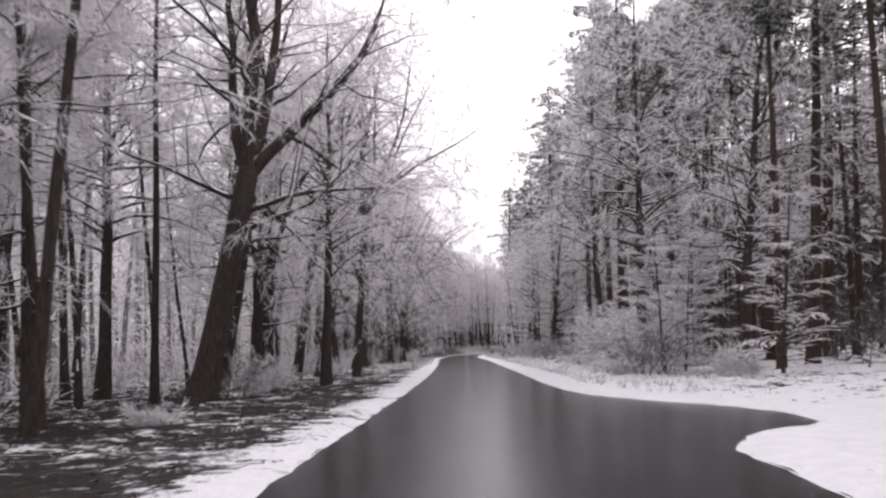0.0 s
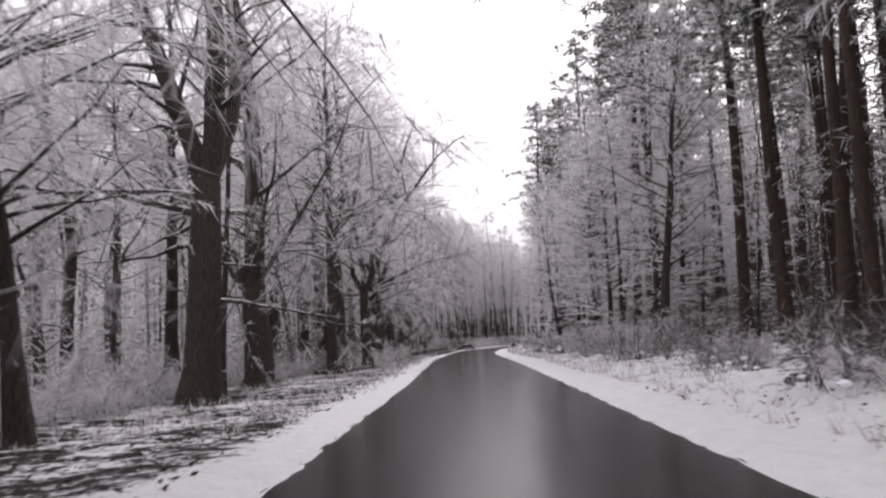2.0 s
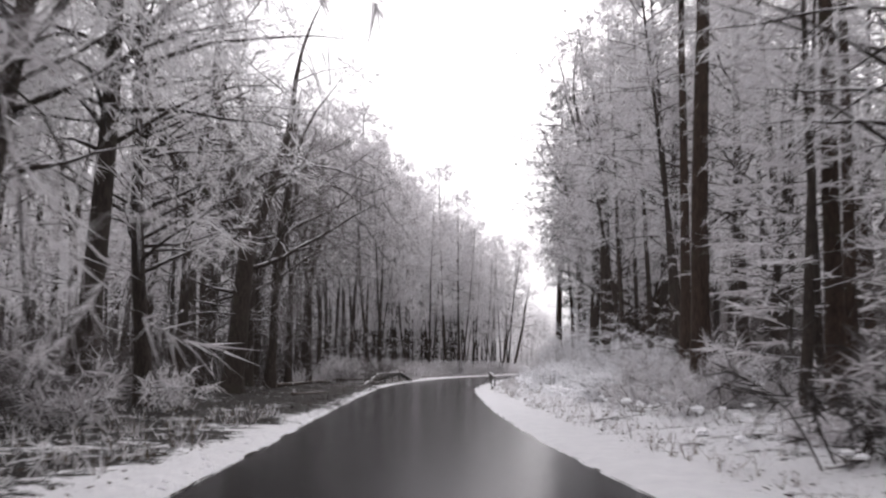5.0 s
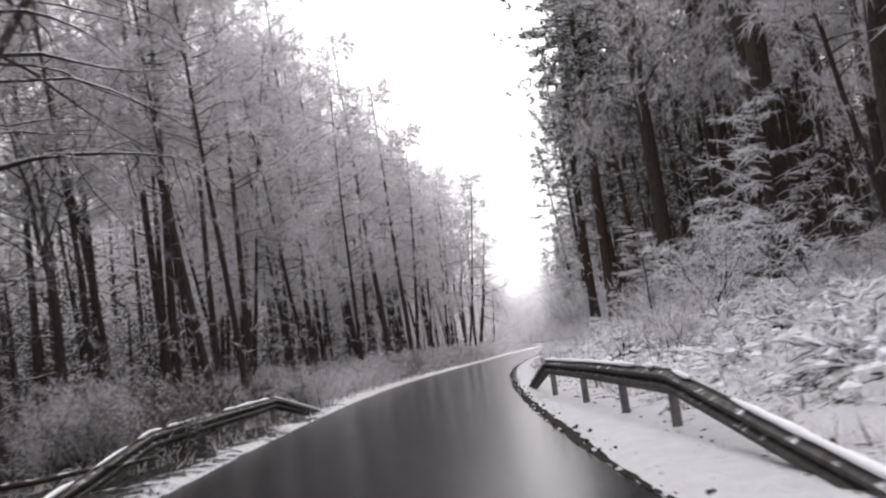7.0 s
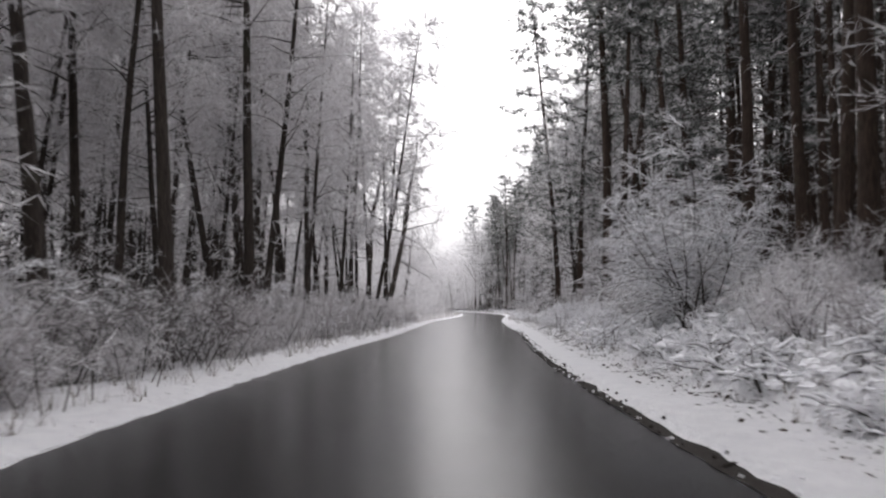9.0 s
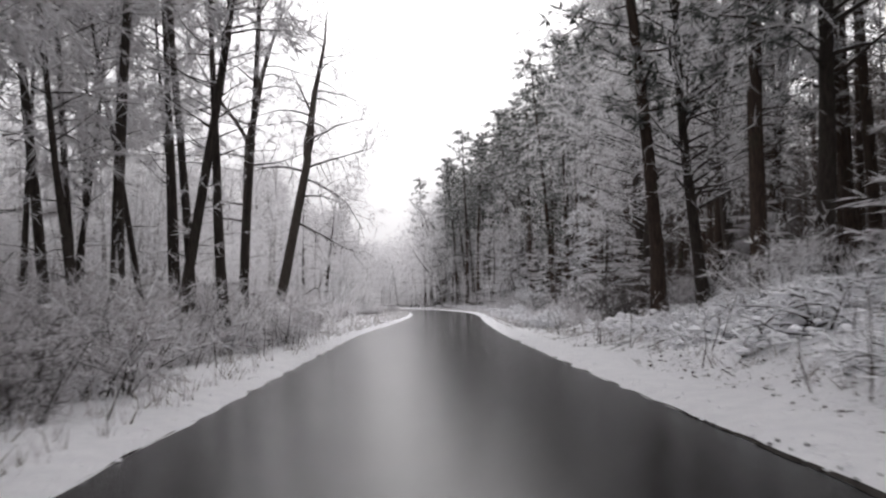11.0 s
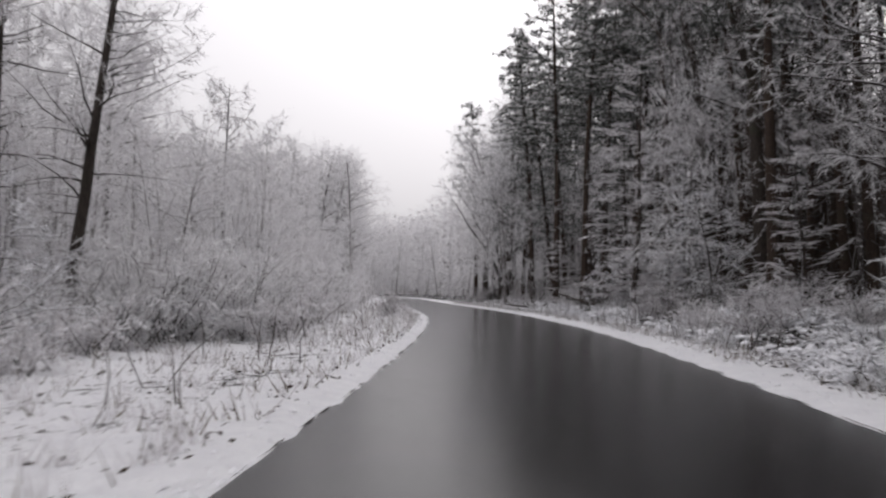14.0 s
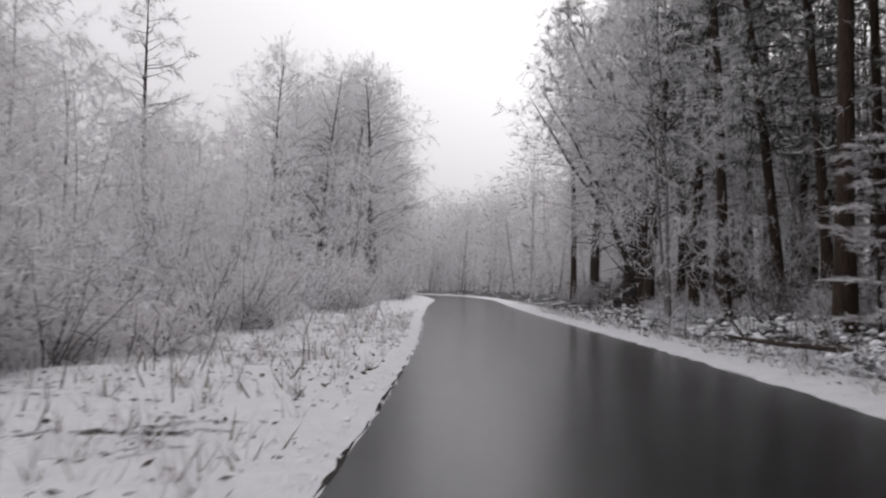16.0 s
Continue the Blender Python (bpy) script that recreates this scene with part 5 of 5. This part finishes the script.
def far_woods(side, s0, s1, e0, e1, count, seed, dark, heights=(14, 21), twigs=190, fine=1.0, bare=(0.08, 0.4), bark=None):
    """The forest's depth behind the first rows: many plain trees in one mesh. dark: share of twigs coloured as inner
    shade.
    """
    rng = random.Random(seed)
    g = Geo()
    for _ in range(count):
        s, e = rng.uniform(s0, s1), rng.uniform(e0, e1)
        x, y = place_on(s, side * (3 + e))
        o = Vector((x, y, ground_z(x, y) - 0.2))
        h = rng.uniform(*heights)
        r = rng.uniform(0.09, 0.18)
        st = grow(rng, o, Vector((rng.gauss(0, 0.03), rng.gauss(0, 0.03), 1)), h, 4, 0.015, 0.02)
        g.tube(st, [r * 1.2, r, r * 0.75, r * 0.45, r * 0.1], 5, 0)
        low = rng.uniform(*bare)
        for _ in range(twigs):
            p, d = at(st, low + (1 - low) * rng.random())
            a = rng.uniform(0, 6.28)
            reach = rng.uniform(0.3, 2.2)
            q = p + Vector((math.cos(a) * reach, math.sin(a) * reach, rng.uniform(-0.2, 0.7)))
            w = (Vector((math.cos(a), math.sin(a), rng.gauss(0.1, 0.4))) + rand_dir(rng, 0.4)).normalized()
            side_v = w.cross(rand_dir(rng)).normalized()
            # slot 2 twigs carry the shade inside the wood as colour, slot 1 pale haze
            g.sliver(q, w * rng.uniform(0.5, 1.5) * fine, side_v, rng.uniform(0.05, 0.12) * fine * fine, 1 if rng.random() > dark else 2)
    tagged(new("far_woods", g.mesh("far_woods", bark or RIME_HAZE_BARK, RIME, DARK_SHADED_TWIGS)), "deep forest of frosted trees, its haze and shade painted in", "woods", kind="stuff")


far_woods(-1, -30, 160, 18, 50, 270, 1, 0.02, (16, 24), 260, 1.0, (0.0, 0.2))
far_woods(-1, 160, 310, 16, 50, 330, 2, 0.16, (17, 25), 280, 1.0, (0.15, 0.4), BARK)
far_woods(-1, 300, 420, 11, 32, 180, 7, 0.0, (6, 11), 420, 0.55)
far_woods(-1, 300, 600, 26, 75, 340, 3, 0.02, (13, 19), 240, 0.8)
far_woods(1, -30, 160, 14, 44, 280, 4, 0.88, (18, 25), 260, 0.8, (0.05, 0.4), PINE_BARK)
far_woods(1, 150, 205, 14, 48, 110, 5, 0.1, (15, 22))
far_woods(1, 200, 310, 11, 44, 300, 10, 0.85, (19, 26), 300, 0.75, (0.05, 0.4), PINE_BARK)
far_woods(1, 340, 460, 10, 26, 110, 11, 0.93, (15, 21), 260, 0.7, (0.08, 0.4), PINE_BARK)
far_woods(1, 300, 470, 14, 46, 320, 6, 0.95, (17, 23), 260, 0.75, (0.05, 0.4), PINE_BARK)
# trunks in RIME as well: distance haze painted onto the stems
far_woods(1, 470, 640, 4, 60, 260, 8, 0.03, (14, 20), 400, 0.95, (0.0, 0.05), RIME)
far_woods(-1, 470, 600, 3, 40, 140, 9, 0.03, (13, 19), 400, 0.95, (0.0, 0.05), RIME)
# low layer in dark twigs, shade of the lower storey given as colour
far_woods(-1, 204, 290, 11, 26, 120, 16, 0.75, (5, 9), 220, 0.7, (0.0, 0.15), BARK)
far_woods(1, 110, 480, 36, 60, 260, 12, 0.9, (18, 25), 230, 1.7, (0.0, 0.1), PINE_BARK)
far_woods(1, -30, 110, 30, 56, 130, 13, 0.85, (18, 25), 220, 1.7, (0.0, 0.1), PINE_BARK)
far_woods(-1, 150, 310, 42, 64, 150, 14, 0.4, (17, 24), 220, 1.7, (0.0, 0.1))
far_woods(-1, -30, 150, 44, 66, 130, 15, 0.05, (15, 22), 220, 1.7, (0.0, 0.1))


# ---------------------------------------------------------------- guard rails
def beam(pts, drop):
    """A corrugated rail through the points, its face turned along them."""
    profile = [(-0.015, 0.155), (0.0, 0.12), (0.065, 0.085), (0.065, 0.045), (0.0, 0.012), (0.0, -0.012), (0.065, -0.045), (0.065, -0.085), (0.0, -0.12), (-0.015, -0.155)]
    g = Geo()
    rings = []
    for i, p in enumerate(pts):
        d = (pts[min(i + 1, len(pts) - 1)] - pts[max(i - 1, 0)]).normalized()
        out = d.cross(Vector((0, 0, 1))).normalized() * drop
        up = out.cross(d).normalized()
        if up.z < 0:
            up = -up
        ring = []
        for thick in (0.0, -0.012):
            row = profile if thick == 0.0 else list(reversed(profile))
            for o, h in row:
                g.v.append(p + out * (o + thick) + up * h)
                ring.append(len(g.v) - 1)
        rings.append(ring)
    n = len(rings[0])
    for a, b in zip(rings, rings[1:]):
        for k in range(n):
            g.f.append((a[k], a[(k + 1) % n], b[(k + 1) % n], b[k]))
            g.m.append(0)
    for r in (rings[0], rings[-1]):
        g.f.append(tuple(r))
        g.m.append(0)
    return g.mesh("rail_beam", STEEL, flat=True)


def snow_cap(pts, seed):
    """A broken ridge of snow along the top of a rail."""
    line, caps = [], []

    def cap():
        g = Geo()
        g.tube([q for q, _ in run], [t * (0.4 if j in (0, len(run) - 1) else 1.0) for j, (_, t) in enumerate(run)], 6)
        caps.append(g.mesh("rail_snow", SNOW))

    for i in range(len(pts) - 1):
        for k in range(6):
            line.append(pts[i].lerp(pts[i + 1], k / 6))
    run = []
    for i, p in enumerate(line):
        thick = 0.036 + 0.02 * n1(i * 0.37, seed)
        if n1(i * 0.21, seed + 5) > 0.3:
            thick = 0
        if thick > 0.012:
            run.append((p + Vector((0, 0, 0.155 + thick * 0.3)), thick))
        else:
            if len(run) > 2:
                cap()
            run = []
    if len(run) > 2:
        cap()
    return caps


def guard_rail(points, posts, facing, label, seed):
    """A rail whose ends ramp down into the ground, on steel posts."""
    top = [Vector(p) for p in points]
    line = []
    for a, b in zip(top, top[1:]):
        for k in range(4):
            line.append(a.lerp(b, k / 4))
    line.append(top[-1])
    ob = new("guard_rail")
    ob.location = (line[0].x, line[0].y, 0)
    here = ob.location.copy()
    line = [p - here for p in line]
    part("beam", beam(line, facing), ob, "galvanised corrugated rail")
    for me in snow_cap(line, seed):
        part("snow_cap", me, ob, "thin ridge of snow")
    for t in posts:
        p, d = at(line, t)
        g = Geo()
        turn = Matrix.Rotation(math.atan2(d.y, d.x), 3, "Z")
        foot = ground_z(p.x + here.x, p.y + here.y) - 0.3
        off = Vector((d.y, -d.x, 0)).normalized() * -0.07 * facing
        h = p.z + 0.1 - foot
        c = Vector((p.x, p.y, foot + h / 2)) + off
        g.box(c, 0.012, 0.1, h, turn)
        for s in (-1, 1):
            g.box(c + turn @ Vector((0.03, s * 0.05, 0)), 0.06, 0.01, h, turn)
        part("post", g.mesh("rail_post", POST, flat=True), ob)
        k = Geo()
        k.box(Vector((p.x, p.y, p.z)) + off * 0.45, 0.09, 0.05, 0.2, turn)
        part("spacer", k.mesh("rail_spacer", POST, flat=True), ob)
    tagged(ob, label, "guard rail", "guard rails")
    return ob


guard_rail([(7.5, 175.2, 0.0), (8.15, 181.0, 0.6), (8.55, 186.0, 0.66), (8.98, 191.3, 0.68), (9.7, 197.0, 0.0)], [0.26, 0.4, 0.56, 0.74],
           -1, "galvanised road guard rail with snow, ends ramped into the bank", 3)
guard_rail([(0.1, 181.2, -0.3), (1.15, 187.5, 0.52), (1.95, 192.2, 0.58), (2.8, 197.0, 0.62), (4.1, 202.8, -0.2)], [0.26, 0.42, 0.58, 0.74],
           1, "guard rail above the ditch with snow along its top", 11)


# ---------------------------------------------------------------- dead wood, stones and stumps
def log(name, x, y, turn, length, radius, label, seed, tilt=0.0, lift=0.0, twigs=0):
    rng = random.Random(seed)
    ob = new(name)
    g = Geo()
    d = Vector((math.cos(radians(turn)), math.sin(radians(turn)), tilt))
    line = grow(rng, Vector((0, 0, 0)), d, length, 6, 0.035, 0.0)
    g.tube([line[0] - d * 0.001] + line, [radius * 0.4] + [radius * (1 - 0.09 * i) * rng.uniform(0.92, 1.08) for i in range(7)], 8)
    part("stem", g.mesh("log_stem", DEADWOOD), ob)
    for _ in range(twigs):
        p, dd = at(line, rng.uniform(0.2, 0.95))
        k = Geo()
        br = grow(rng, p, dd * 0.6 + Vector((rng.gauss(0, 0.6), rng.gauss(0, 0.6), rng.uniform(0.1, 0.8))), rng.uniform(0.4, 1.3), 4, 0.15, -0.03)
        k.tube(br, [radius * 0.3, radius * 0.24, radius * 0.18, radius * 0.1, 0.004], 4)
        part("branch", k.mesh("log_branch", DEADWOOD), ob)
    ob.location = (x, y, ground_z(x, y) + radius * 0.7 + lift)
    return tagged(ob, label, "log", "fallen wood")


log("fallen_log", -5.4, 97.6, 68, 5.2, 0.15, "fallen dark log lying on the snowy verge", 1, 0.02, 0.05, 4)
log("fallen_log", -4.4, 100.2, 40, 3.0, 0.07, "thin fallen branch, snow along its top", 2, 0.05, 0.1, 3)
log("fallen_log", -6.4, 99.6, 20, 3.2, 0.11, "fallen dark log lying on the snowy verge", 3, 0.0, 0.05, 3)
log("fallen_log", -2.0, 160.5, 75, 4.0, 0.06, "fallen thin trunk beside the road", 4, 0.0, 0.05, 2)
log("fallen_log", -4.0, 171.0, 60, 6.0, 0.11, "fallen trunk leaning over the ditch", 5, 0.06, 0.1, 4)
log("fallen_log", -1.6, 184.0, 30, 3.6, 0.06, "bare pole lying in the ditch", 6, 0.05, 0.2, 1)
log("fallen_log", 41.6, 309.6, 110, 1.6, 0.13, "short snow-topped log in the brush", 7, 0.0, 0.15, 0)
log("fallen_log", 43.4, 310.6, 100, 2.2, 0.11, "short snow-topped log in the brush", 8, 0.0, 0.05, 1)
log("fallen_log", 57.0, 372.5, 120, 3.6, 0.08, "thin fallen trunk leaning from the brush", 9, 0.22, 0.1, 3)
log("fallen_log", 60.6, 394.0, 60, 3.4, 0.1, "thin fallen trunk leaning from the brush", 10, 0.12, 0.1, 4)
log("fallen_log", 58.6, 388.0, 130, 3.0, 0.08, "fallen branchy stem, dark and wet", 12, 0.1, 0.1, 6)
log("fallen_log", 9.4, 118.0, 80, 3.4, 0.1, "fallen branchy stem on the bank", 13, 0.1, 0.0, 5)


def stone(x, y, size, label, seed):
    rng = random.Random(seed)
    bm = bmesh.new()
    bmesh.ops.create_icosphere(bm, subdivisions=2, radius=size)
    for v in bm.verts:
        v.co *= 1 + 0.28 * noise.noise(v.co / size * 1.3 + Vector((seed * 3.1, 0, 0)))
        v.co.z *= 0.6
        v.co.x *= rng.uniform(0.99, 1.01)
    me = bpy.data.meshes.new("stone")
    bm.to_mesh(me)
    bm.free()
    me.materials.append(STONE)
    ob = new("stone", me)
    ob.location = (x, y, ground_z(x, y) + size * 0.22)
    ob.rotation_euler = (0, 0, rng.uniform(0, 6))
    tagged(ob, label, "stone", "stones on the verge")


stone(7.1, 41.8, 0.28, "dark field stone with a cap of snow", 1)
stone(6.7, 41.2, 0.16, "small dark field stone by the verge", 2)
stone(7.5, 66.6, 0.25, "dark field stone half under snow", 3)
for i in range(16):
    stone(7.2 + 0.6 * n1(i * 1.7, 2) + 0.03 * i, 127.0 - i * 1.0, 0.24 + 0.2 * abs(n1(i * 2.3, 9)), "rough dark stone in a heap on the bank", 20 + i)
log("fallen_log", 7.6, 118.5, 100, 3.0, 0.07, "broken branch on a heap of stones", 14, 0.1, 0.25, 4)
log("fallen_log", 6.9, 122.5, 70, 2.4, 0.05, "broken branch on a heap of stones", 15, 0.05, 0.25, 4)


def stump(x, y, radius, height, label, seed):
    rng = random.Random(seed)
    ob = new("tree_stump")
    g = Geo()
    g.tube([Vector((0, 0, -0.2)), Vector((0, 0, 0.05)), Vector((0.02, 0, height * 0.6)), Vector((0.03, 0.02, height))], [radius * 1.5, radius * 1.25, radius, radius * 0.95], 10)
    part("body", g.mesh("stump_body", DEADWOOD), ob)
    c = Geo()
    c.tube([Vector((0.03, 0.02, height - 0.005)), Vector((0.03, 0.02, height + 0.05)), Vector((0.03, 0.02, height + 0.1))], [radius * 0.92, radius * 0.85, radius * 0.45], 10)
    part("snow_cap", c.mesh("stump_snow", SNOW), ob, "cushion of snow")
    ob.location = (x, y, ground_z(x, y))
    ob.rotation_euler = (0, 0, rng.uniform(0, 6))
    tagged(ob, label, "stump", "tree stumps")


stump(48.9, 339.8, 0.2, 0.55, "dark rotten stump with a cushion of snow", 1)
stump(43.4, 324.0, 0.28, 0.4, "low broken stump deep in snow", 2)
stump(36.4, 372.0, 0.22, 0.6, "dark stump between frosted bushes", 3)


def broken_sapling():
    """A young stem snapped at head height, its top hanging down."""
    ob = new("broken_sapling")
    rng = random.Random(5)
    stem, top = Geo(), Geo()
    line = [Vector((0.55, -0.3, -0.2)), Vector((0.35, -0.15, 0.6)), Vector((0.1, 0, 1.5)), Vector((0, 0, 2.4))]
    stem.tube(line, [0.1, 0.085, 0.075, 0.06], 7)
    arm = [Vector((0, 0, 2.35)), Vector((-0.3, 0.05, 2.45)), Vector((-1.1, 0.15, 1.95)), Vector((-1.9, 0.2, 1.45))]
    top.tube(arm, [0.06, 0.055, 0.045, 0.02], 6)
    for a in (0.3, 0.5, 0.2):
        shoot = grow(rng, Vector((0, 0, 2.3)), Vector((rng.uniform(-0.1, 0.3), a - 0.3, 1)), rng.uniform(1.4, 2.6), 4, 0.06, 0.02)
        tw = Geo()
        tw.tube(shoot, [0.025, 0.02, 0.015, 0.01, 0.004], 4, 1)
        sprays(tw, rng, shoot, 26, 0.3, 0.016)
        part("shoot", tw.mesh("broken_shoot", FROST, BARK), ob, "thin frosted shoot")
    sprays(top, rng, arm, 30, 0.3, 0.014, 0.3, 1)
    part("trunk", stem.mesh("broken_stem", BARK), ob)
    part("hanging_top", top.mesh("broken_top", BARK, FROST), ob, "snapped top hanging down")
    ob.location = (31.6, 334.6, ground_z(31.6, 334.6))
    ob.rotation_euler = (0, 0, radians(-15))
    tagged(ob, "snapped dark sapling with its top hanging down", "broken tree")


broken_sapling()


# ---------------------------------------------------------------- small things without number
def scatter(name, side, s0, s1, e0, e1, count, make, seed, label, category, *mats):
    rng = random.Random(seed)
    g = Geo()
    for _ in range(count):
        s, e = rng.uniform(s0, s1), e0 + (e1 - e0) * rng.random() ** 1.3
        i = int(np.clip(np.searchsorted(STATION, s), 0, len(STATION) - 1))
        w = float(right_width(s, LINE[i, 2])) if side > 0 else float(LINE[i, 2])
        x, y = place_on(s, side * (w + e))
        make(g, rng, Vector((x, y, land(s, side, e))))
    tagged(new(name, g.mesh(name, *mats, flat=True)), label, category, kind="stuff")


def leaf(g, rng, o):
    a = rng.uniform(0, 6.28)
    w = Vector((math.cos(a), math.sin(a), rng.uniform(-0.1, 0.5)))
    g.blade(o + Vector((0, 0, 0.02)), w * rng.uniform(0.04, 0.13), w.cross(Vector((rng.gauss(0, 0.5), rng.gauss(0, 0.5), 1))).normalized(), rng.uniform(0.01, 0.032), 0)


def tuft(g, rng, o):
    for _ in range(rng.randint(5, 10)):
        w = Vector((rng.gauss(0, 0.5), rng.gauss(0, 0.5), 1)).normalized()
        L = rng.uniform(0.12, 0.42)
        p = o + Vector((rng.gauss(0, 0.06), rng.gauss(0, 0.06), -0.02))
        g.sliver(p, w * L, w.cross(rand_dir(rng)).normalized(), rng.uniform(0.006, 0.014), 0 if rng.random() < 0.22 else 1)


def stalk(g, rng, o):
    w = Vector((rng.gauss(0, 0.25), rng.gauss(0, 0.25), 1)).normalized()
    L = rng.uniform(0.35, 1.1)
    line = [o - w * 0.05, o + w * L * 0.5, o + w * L + Vector((rng.gauss(0, 0.1), rng.gauss(0, 0.1), 0))]
    g.tube(line, [0.012, 0.009, 0.004], 3, 0)
    for _ in range(6):
        p = line[1].lerp(line[2], rng.random())
        d = (w * 0.4 + rand_dir(rng, 0.6)).normalized()
        g.sliver(p, d * rng.uniform(0.08, 0.25), d.cross(rand_dir(rng)).normalized(), 0.01, 1)


def clod(g, rng, o):
    r = rng.uniform(0.01, 0.035)
    n = len(g.v)
    for dx, dy, dz in ((1, 0, 0), (0, 1, 0), (-1, 0, 0), (0, -1, 0), (0, 0, 0.9), (0, 0, -0.6)):
        g.v.append(o + Vector((dx * r * rng.uniform(0.7, 1.4), dy * r * rng.uniform(0.7, 1.4), dz * r + r * 0.3)))
    for a, b in ((0, 1), (1, 2), (2, 3), (3, 0)):
        g.f += [(n + a, n + b, n + 4), (n + b, n + a, n + 5)]
        g.m += [0, 0]


def lump(g, rng, o):
    """A cushion of snow caught on low twigs."""
    r = rng.choice((0.03, 0.05, 0.05, 0.08, 0.12)) * rng.uniform(0.7, 1.2)
    c = o + Vector((0, 0, rng.uniform(0.0, 0.34)))
    n = len(g.v)
    for ring, (h, q) in enumerate(((-0.25, 0.8), (0.15, 1.0), (0.5, 0.6))):
        for k in range(6):
            a = k * 1.047 + ring * 0.5
            g.v.append(c + Vector((math.cos(a) * r * q * rng.uniform(0.75, 1.3), math.sin(a) * r * q * rng.uniform(0.75, 1.3), r * h)))
    g.v.append(c + Vector((0, 0, r * 0.65)))
    for ring in (0, 6):
        for k in range(6):
            m = (k + 1) % 6
            g.f.append((n + ring + k, n + ring + m, n + ring + 6 + m, n + ring + 6 + k))
            g.m.append(0)
    for k in range(6):
        g.f.append((n + 12 + k, n + 12 + (k + 1) % 6, n + 18))
        g.m.append(0)


LEAF = make_plain("fallen_leaves", (0.04, 0.028, 0.02), 0.8, 0.0, 3.0, 0.6)
STRAW = make_plain("dry_grass", (0.16, 0.135, 0.1), 0.85, 0.0, 3.0, 0.5)
for args in ((-1, -5, 70, 0.9, 9, 6000, 71), (-1, 70, 205, 0.6, 9, 7000, 72), (1, 20, 165, 1.2, 9, 3600, 73), (1, 165, 300, 0.9, 8, 3600, 74), (1, 300, 430, 0.6, 8, 4200, 75), (-1, 300, 430, 0.4, 8, 4200, 76), (1, 200, 278, 1.2, 7, 5200, 77), (1, 303, 350, 1.0, 6.5, 4200, 78), (-1, 325, 420, 0.3, 5, 900, 79)):
    scatter("leaf_litter", *args[:6], leaf, args[6], "dark fallen leaves and twigs poking through the snow", "leaves", LEAF)
for args in ((-1, 62, 148, 1.0, 7, 800, 81), (-1, 186, 300, 0.5, 4, 950, 82), (-1, 300, 420, 0.5, 7, 2200, 83), (1, 25, 165, 1.2, 6, 1300, 84), (1, 165, 300, 1.6, 6, 1100, 85), (1, 300, 430, 0.6, 5, 1300, 86)):
    scatter("grass", *args[:6], tuft, args[6], "dry grass tufts dusted with snow", "grass", STRAW, FROST)
for args in ((-1, 310, 430, 1.4, 6, 110, 91), (-1, 170, 300, 0.8, 4, 160, 92), (1, 190, 300, 1.5, 6, 160, 93), (1, 310, 420, 1.0, 5, 200, 94)):
    scatter("dead_stalks", *args[:6], stalk, args[6], "dead weed stalks dusted with frost", "weeds", DEADWOOD, FROST)
scatter("snow_clods", -1, 80, 430, -0.02, 0.35, 2600, clod, 101, "crumbs of snow along the road's edge", "snow", SNOW)
scatter("snow_clods", 1, 262, 430, 0.05, 0.5, 1300, clod, 102, "crumbs of snow along the road's edge", "snow", SNOW)
scatter("snow_clods", 1, 176, 270, 0.0, 0.4, 220, clod, 104, "crumbs of snow on the bare soil edge", "snow", SNOW)
scatter("soil_clods", 1, 176, 270, 0.0, 0.28, 300, clod, 103, "lumps of wet soil at the road's edge", "soil", SOIL)
scatter("snow_lumps", 1, 152, 204, 2.6, 8.0, 2200, lump, 111, "cushions of snow caught on low brambles", "snow", SNOW)
scatter("snow_lumps", 1, 204, 290, 2.0, 7.0, 4500, lump, 112, "cushions of snow caught on low brambles", "snow", SNOW)
scatter("snow_lumps", 1, 302, 425, 2.0, 6.5, 2600, lump, 113, "cushions of snow caught on low brambles", "snow", SNOW)
scatter("snow_lumps", 1, 60, 150, 2.6, 6.0, 500, lump, 114, "cushions of snow caught on low brambles", "snow", SNOW)
